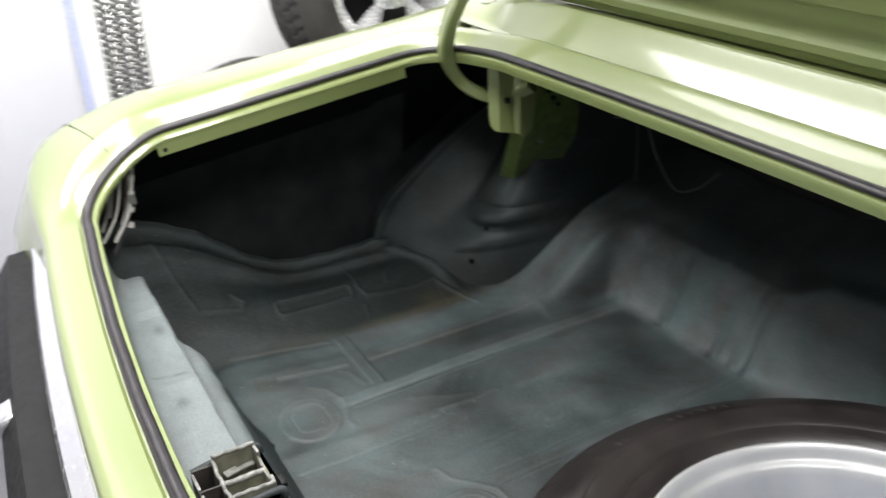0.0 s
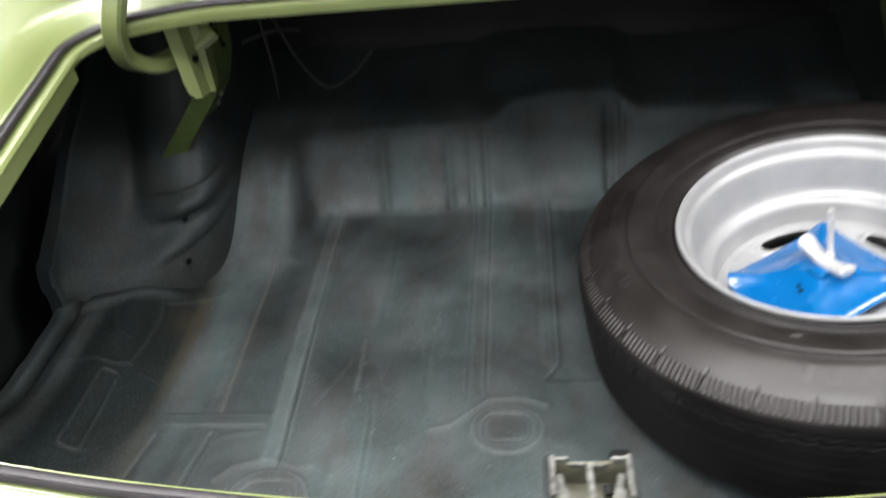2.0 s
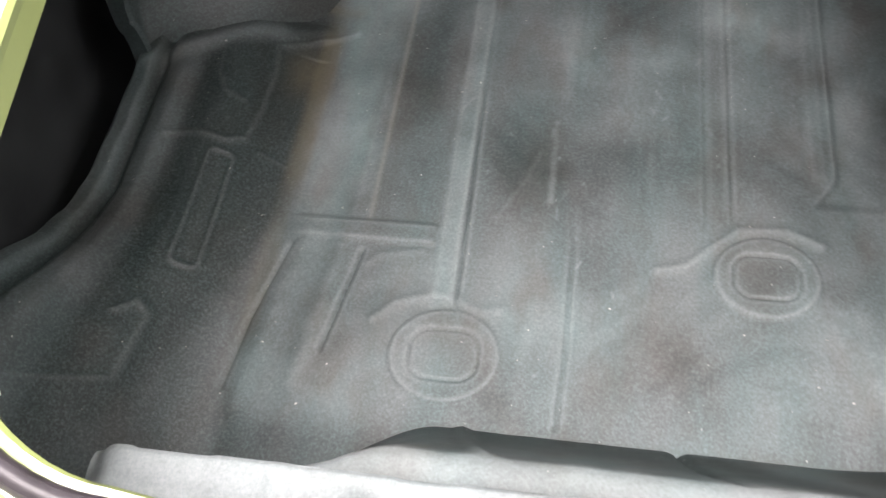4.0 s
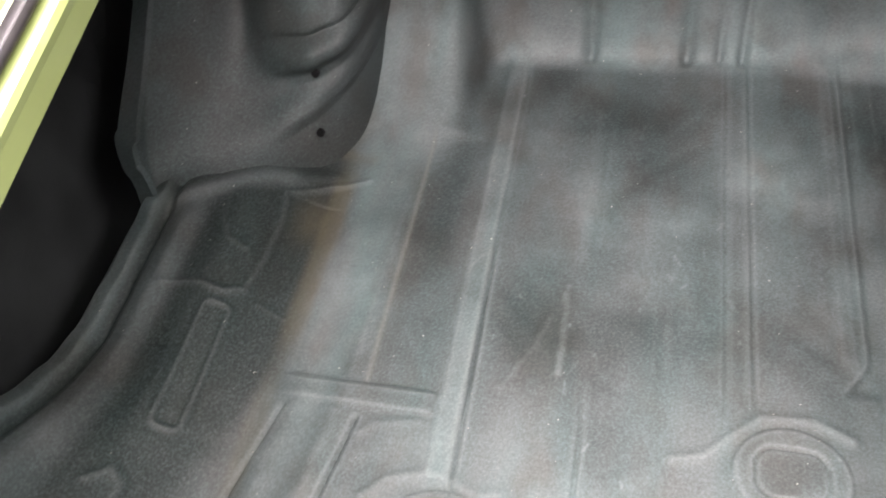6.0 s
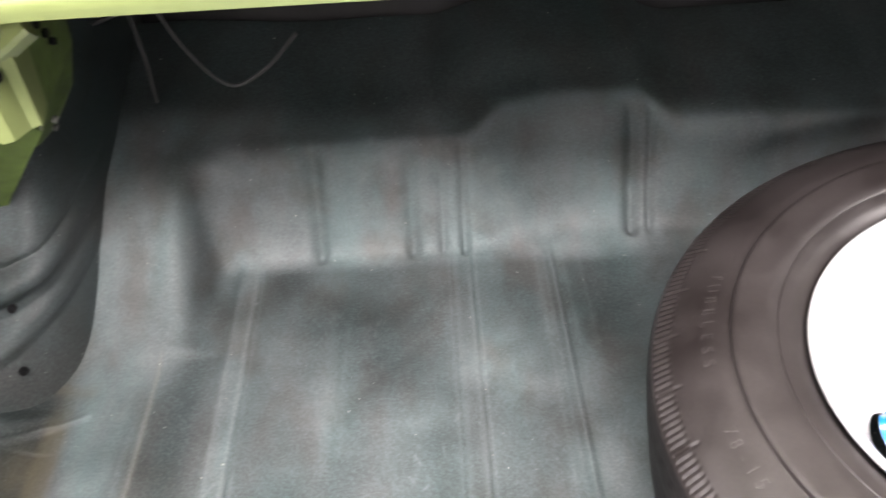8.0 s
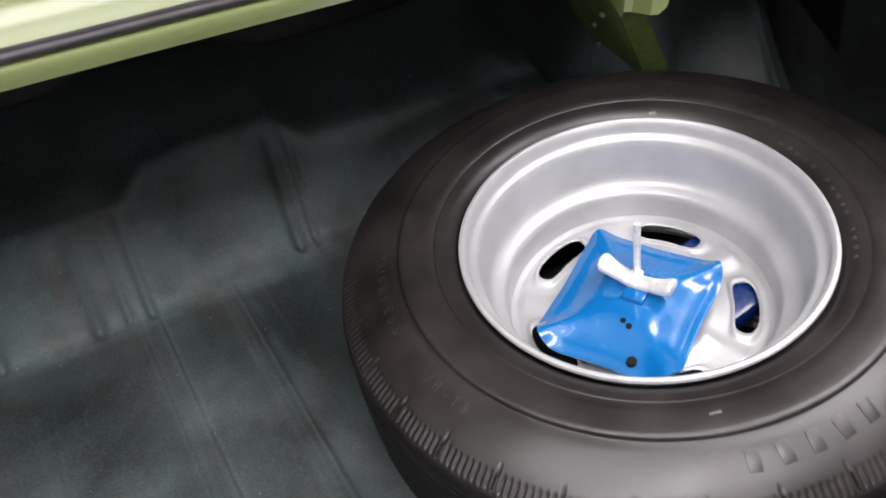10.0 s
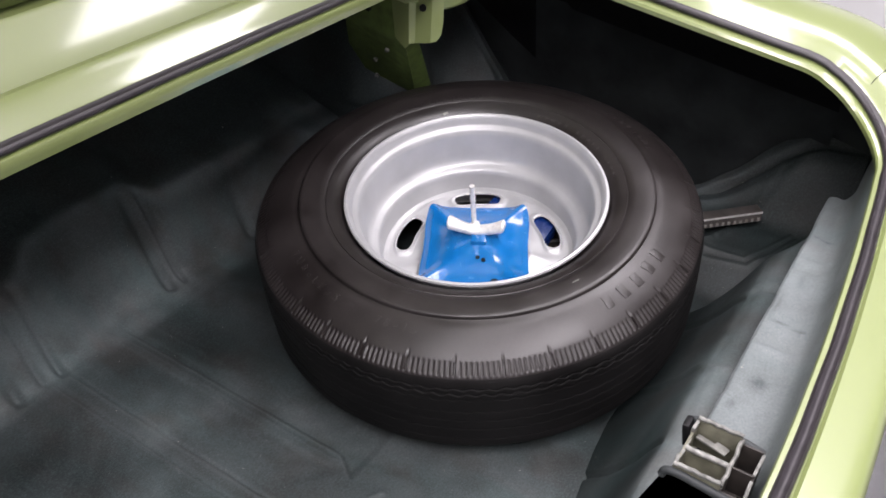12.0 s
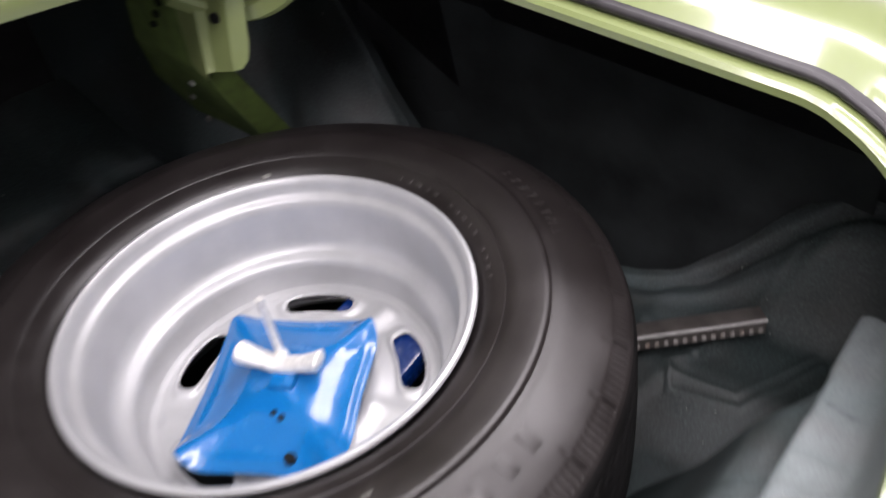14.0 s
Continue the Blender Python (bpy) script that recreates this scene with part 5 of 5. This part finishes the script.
def hold_down():
    m = TILTED @ pose(0.0, 0.004, 0)
    root = thing("hold_down_bolt", "zinc plated hold-down bolt with a cast wing nut", "bolt", m)
    bm = bmesh.new()
    rod(bm, (0, 0, -0.128), (0, 0.002, 0.011), 0.0042)
    part("threaded_rod", bm, ZINC, root)
    t = np.linspace(-1, 1, 40)
    p = np.c_[0.048 * t * math.cos(radians(113)) - 0.008, 0.048 * t * math.sin(radians(113)) - 0.008, -0.0715 + 0.0145 * np.abs(t) ** 1.6]
    w = 0.0108 - 0.0008 * np.exp(-(((np.abs(t) - 0.42) / 0.22) ** 2)) + 0.0036 * np.abs(t) ** 3
    a = np.linspace(0, 2 * np.pi, 14, endpoint=False)
    side = np.array([-math.sin(radians(110)), math.cos(radians(110)), 0])
    cap = np.sqrt(np.clip(1 - np.maximum(0, np.abs(t) - 0.86) ** 2 / 0.0197, 0, 1))
    pts = p[:, None] + side[None, None] * (np.cos(a)[None, :, None] * (w * cap)[:, None, None]) + np.array([0, 0, 1])[None, None] * (np.sin(a)[None, :, None] * ((0.0085 + 0.0032 * np.abs(t) ** 3) * cap)[:, None, None])
    part("wing_nut", grid(pts, around=True), ZINC, root)
    bm = bmesh.new()
    rod(bm, (-0.004, -0.004, -0.075), (-0.003, -0.003, -0.063), 0.0095, 0.0075)
    part("nut_boss", bm, ZINC, root)


hold_down()


# ---- jack post under the wheel ----
def jack_post():
    m = look((0.803, 0.118, 0.098), (0.47, 0.50, 0.058))
    root = thing("jack_post", "worn dark steel jack post with a rusty toothed edge", "jack post", m)
    bm = bmesh.new()
    box(bm, (0.023, 0.005, 0.52), pose(0, 0.010, -0.26), 0.0008)
    box(bm, (0.004, 0.017, 0.52), pose(-0.0095, -0.0005, -0.26), 0.0008)
    box(bm, (0.004, 0.017, 0.52), pose(0.0095, -0.0005, -0.26), 0.0008)
    part("post", bm, GUNMETAL, root)
    bm = bmesh.new()
    box(bm, (0.003, 0.004, 0.522), pose(-0.0112, 0.0095, -0.26), 0.001)
    part("worn_edge", bm, ZINC, root, "bright rubbed edge")
    bm = bmesh.new()
    for i in range(46):
        box(bm, (0.026, 0.007, 0.005), pose(0, -0.004, -0.006 - i * 0.011), 0.001)
    part("teeth", bm, STEEL, root, "rusty ratchet teeth", smooth=False)


jack_post()


# ---- the garage ----
def plane(name, x0, x1, y0, y1, z, mat, label, up=True):
    bm = bmesh.new()
    box(bm, (x1 - x0, y1 - y0, 0.1), pose((x0 + x1) / 2, (y0 + y1) / 2, z - 0.05 if up else z + 0.05))
    return tagged(part(name, bm, mat, None, label, smooth=False), kind="structure")


def wall(name, x0, x1, y0, y1, label, mat=None):
    bm = bmesh.new()
    box(bm, (x1 - x0, y1 - y0, CEILING - GROUND), pose((x0 + x1) / 2, (y0 + y1) / 2, (CEILING + GROUND) / 2))
    return tagged(part(name, bm, mat or WHITE, None, label, smooth=False), kind="structure")


WALL_X = -2.2
plane("ground", -2.2, 3.2, -3.6, 4.2, GROUND, FLOOR, "dark studded garage floor")
plane("ceiling", -2.2, 3.2, -3.6, 4.2, CEILING, WHITE, "plain white garage ceiling", up=False)
wall("wall_west", -2.3, -2.2, -3.6, 4.2, "bright white garage wall")
wall("wall_east", 3.2, 3.3, -3.6, 4.2, "plain white garage wall")
wall("wall_north", -2.3, 3.3, 4.2, 4.3, "plain white garage wall")
wall("wall_south", -2.3, 3.3, -3.7, -3.6, "plain white garage wall")


def ceiling_light(x, y, turn, share, length, width):
    root = thing("ceiling_light", "white fluorescent ceiling light", "light", pose(x, y, CEILING, 0, 0, turn), "ceiling lights")
    bm = bmesh.new()
    box(bm, (length + 0.08, width + 0.08, 0.07), pose(0, 0, -0.035), 0.008)
    part("housing", bm, WHITE, root, smooth=False)
    area_lamp(x, y, turn, share, length, width)


for lamp in LAMPS:
    ceiling_light(*lamp)


def chequer_strip():
    """Bright tread plate fixed up the wall: lens-shaped studs in alternating directions."""
    root = thing("tread_plate_strip", "bright aluminium tread plate strip on the white wall", "tread plate")
    bm = bmesh.new()
    box(bm, (0.004, 0.135, 2.3), pose(WALL_X + 0.003, 0.308, GROUND + 1.16))
    part("sheet", bm, DULL, root, smooth=False)
    verts, faces = [], []
    cell, pitch = 0.0225, 0.0235
    for i in range(6):
        for j in range(int(1.4 / pitch)):
            cy, cz = 0.2520 + i * cell, -0.40 + (j + 0.5 * (i % 2)) * pitch
            turn = radians(38 if i % 2 else -38)
            n = len(verts)
            for k in range(8):
                t = 2 * math.pi * k / 8
                u, v = 0.0165 * math.cos(t), 0.0078 * math.sin(t)
                verts.append((WALL_X + 0.005, cy + u * math.cos(turn) - v * math.sin(turn), cz + u * math.sin(turn) + v * math.cos(turn)))
            verts.append((WALL_X + 0.0085, cy - 0.006 * math.cos(turn), cz - 0.006 * math.sin(turn)))
            verts.append((WALL_X + 0.0085, cy + 0.006 * math.cos(turn), cz + 0.006 * math.sin(turn)))
            for k in range(8):
                b = (k + 1) % 8
                right = math.cos(2 * math.pi * (k + 0.5) / 8) > 0
                faces.append((n + k, n + b, n + (9 if right else 8)))
            faces += [(n + 2, n + 9, n + 8), (n + 6, n + 8, n + 9)]
    me = bpy.data.meshes.new("studs")
    me.from_pydata(verts, [], faces)
    tagged(part("studs", me, PLATE, root), kind="stuff")


chequer_strip()


def wall_cabinet():
    root = thing("wall_panel", "pale lavender panel with a seam on the garage wall", "panel")
    bm = bmesh.new()
    box(bm, (0.02, 1.6, 1.0), pose(WALL_X + 0.012, -0.655, 0.92 - 0.95), 0.003)
    part("lower_board", bm, LAVENDER, root)
    bm = bmesh.new()
    box(bm, (0.02, 1.6, 1.2), pose(WALL_X + 0.012, -0.655, 1.06), 0.003)
    part("upper_board", bm, LAVENDER, root)
    bm = bmesh.new()
    box(bm, (0.003, 0.028, 2.2), pose(WALL_X + 0.004, 0.170, 0.62))
    tape = tagged(part("tape_strip", bm, TAPE, None, "speckled blue tape stripe up the white wall", smooth=False), category="tape")


wall_cabinet()


def road_wheel(m, label, spokes=5):
    root = thing("road_wheel", label, "wheel", m, "wheels stacked by the wall")
    prof = [(0.224, 0.093), (0.236, 0.103), (0.252, 0.1085), (0.275, 0.108), (0.295, 0.100), (0.312, 0.086), (0.322, 0.070)]
    prof += [(0.330 + 0.003 * math.sin(math.pi * t), 0.066 - 0.132 * t) for t in np.linspace(0, 1, 24)]
    prof += [(0.322, -0.070), (0.312, -0.086), (0.295, -0.100), (0.26, -0.108), (0.236, -0.10), (0.224, -0.09)]

    def tread(a, r, z):
        on = (r > 0.328) & (np.abs(z) < 0.062)
        diag = np.sin(a * 60 + np.abs(z) * 90)
        r = r - 0.006 * on * ((diag > 0.72) | (np.abs(np.abs(z) - 0.022) < 0.004))
        return r, z

    part("tyre", lathe(prof, 480, tread), OLD_RUBBER, root, "worn black tyre", sharp=45)
    rimp = [(0.192, 0.090), (0.200, 0.098), (0.203, 0.103), (0.199, 0.106), (0.192, 0.102), (0.186, 0.090), (0.178, 0.070), (0.172, 0.0), (0.172, -0.08), (0.195, -0.098)]
    part("rim", lathe([(1.175 * r, z) for r, z in rimp], 96), ALLOY, root)
    nr, na = 44, 360
    r = np.linspace(0.012, 0.186, nr)
    grow = 1.175
    a = np.linspace(0, 2 * np.pi, na, endpoint=False)
    A, R = np.meshgrid(a, r, indexing="ij")
    d = (A * spokes / (2 * np.pi) + 0.5) % 1 - 0.5
    gap = (np.abs(d) > 0.24 - 0.10 * (0.19 - R) / 0.1) & (R > 0.075) & (R < 0.168)
    z = 0.070 + 0.022 * step(R, 0.10, 0.186) - 0.03 * (1 - step(R, 0.02, 0.04)) * 0.3 + 0.012 * np.cos(d * 2 * np.pi) * band(R, 0.05, 0.18, 0.02)
    me = grid(np.stack([grow * R * np.cos(A), grow * R * np.sin(A), z], -1), along=True)
    g = gap.astype(int)
    mid = (g[:, :-1] + g[:, 1:] + np.roll(g, -1, 0)[:, :-1] + np.roll(g, -1, 0)[:, 1:]).ravel()
    bm = bmesh.new()
    bm.from_mesh(me)
    bm.faces.ensure_lookup_table()
    bmesh.ops.delete(bm, geom=[f for f, h in zip(bm.faces[:], mid) if h >= 3], context="FACES")
    bmesh.ops.solidify(bm, geom=bm.faces[:], thickness=0.014)
    part("spoked_centre", bm, ALLOY, root, "bright five-spoke alloy centre", sharp=40)
    bm = bmesh.new()
    rod(bm, (0, 0, -0.02), (0, 0, -0.012), 0.198, n=48)
    part("brake_side", bm, BLACK, root)
    return root


def axle_wheel(side):
    """One of the car's own rear wheels, standing on the ground inside its arch."""
    hub = new("rear_wheel")
    hub.parent = car
    hub.matrix_world = pose(side * 0.775, 1.06, GROUND + 0.315, 0, 90 * side, 0)
    prof = [(0.19, 0.08), (0.215, 0.09), (0.26, 0.092), (0.292, 0.082), (0.308, 0.066), (0.315, 0.04), (0.315, -0.04), (0.308, -0.066), (0.292, -0.082), (0.26, -0.092), (0.215, -0.09), (0.19, -0.08)]
    part("tyre", lathe(prof, 96), OLD_RUBBER, hub, "black road tyre")
    part("rim", lathe([(0.02, 0.045), (0.10, 0.055), (0.16, 0.05), (0.185, 0.075), (0.195, 0.08), (0.192, 0.07), (0.18, 0.03), (0.178, -0.07)], 64), SILVER, hub)


axle_wheel(-1)
axle_wheel(1)


def facing(centre, toward, roll=0):
    return look(centre, [2 * c - t for c, t in zip(centre, toward)], roll)


for y, z, roll, label in ((1.13, 0.477, 15, "alloy road wheel on top of the stack"), (0.71, -0.107, 40, "alloy road wheel standing on the floor by the wall"), (1.55, -0.107, 62, "alloy road wheel standing under the others"), (1.97, 0.477, 30, "alloy road wheel stacked behind the others")):
    road_wheel(facing((-1.80, y - 0.09, z), (0.0, y + 0.35, z + 0.10), roll) @ Matrix.Scale(1.10, 4), label)
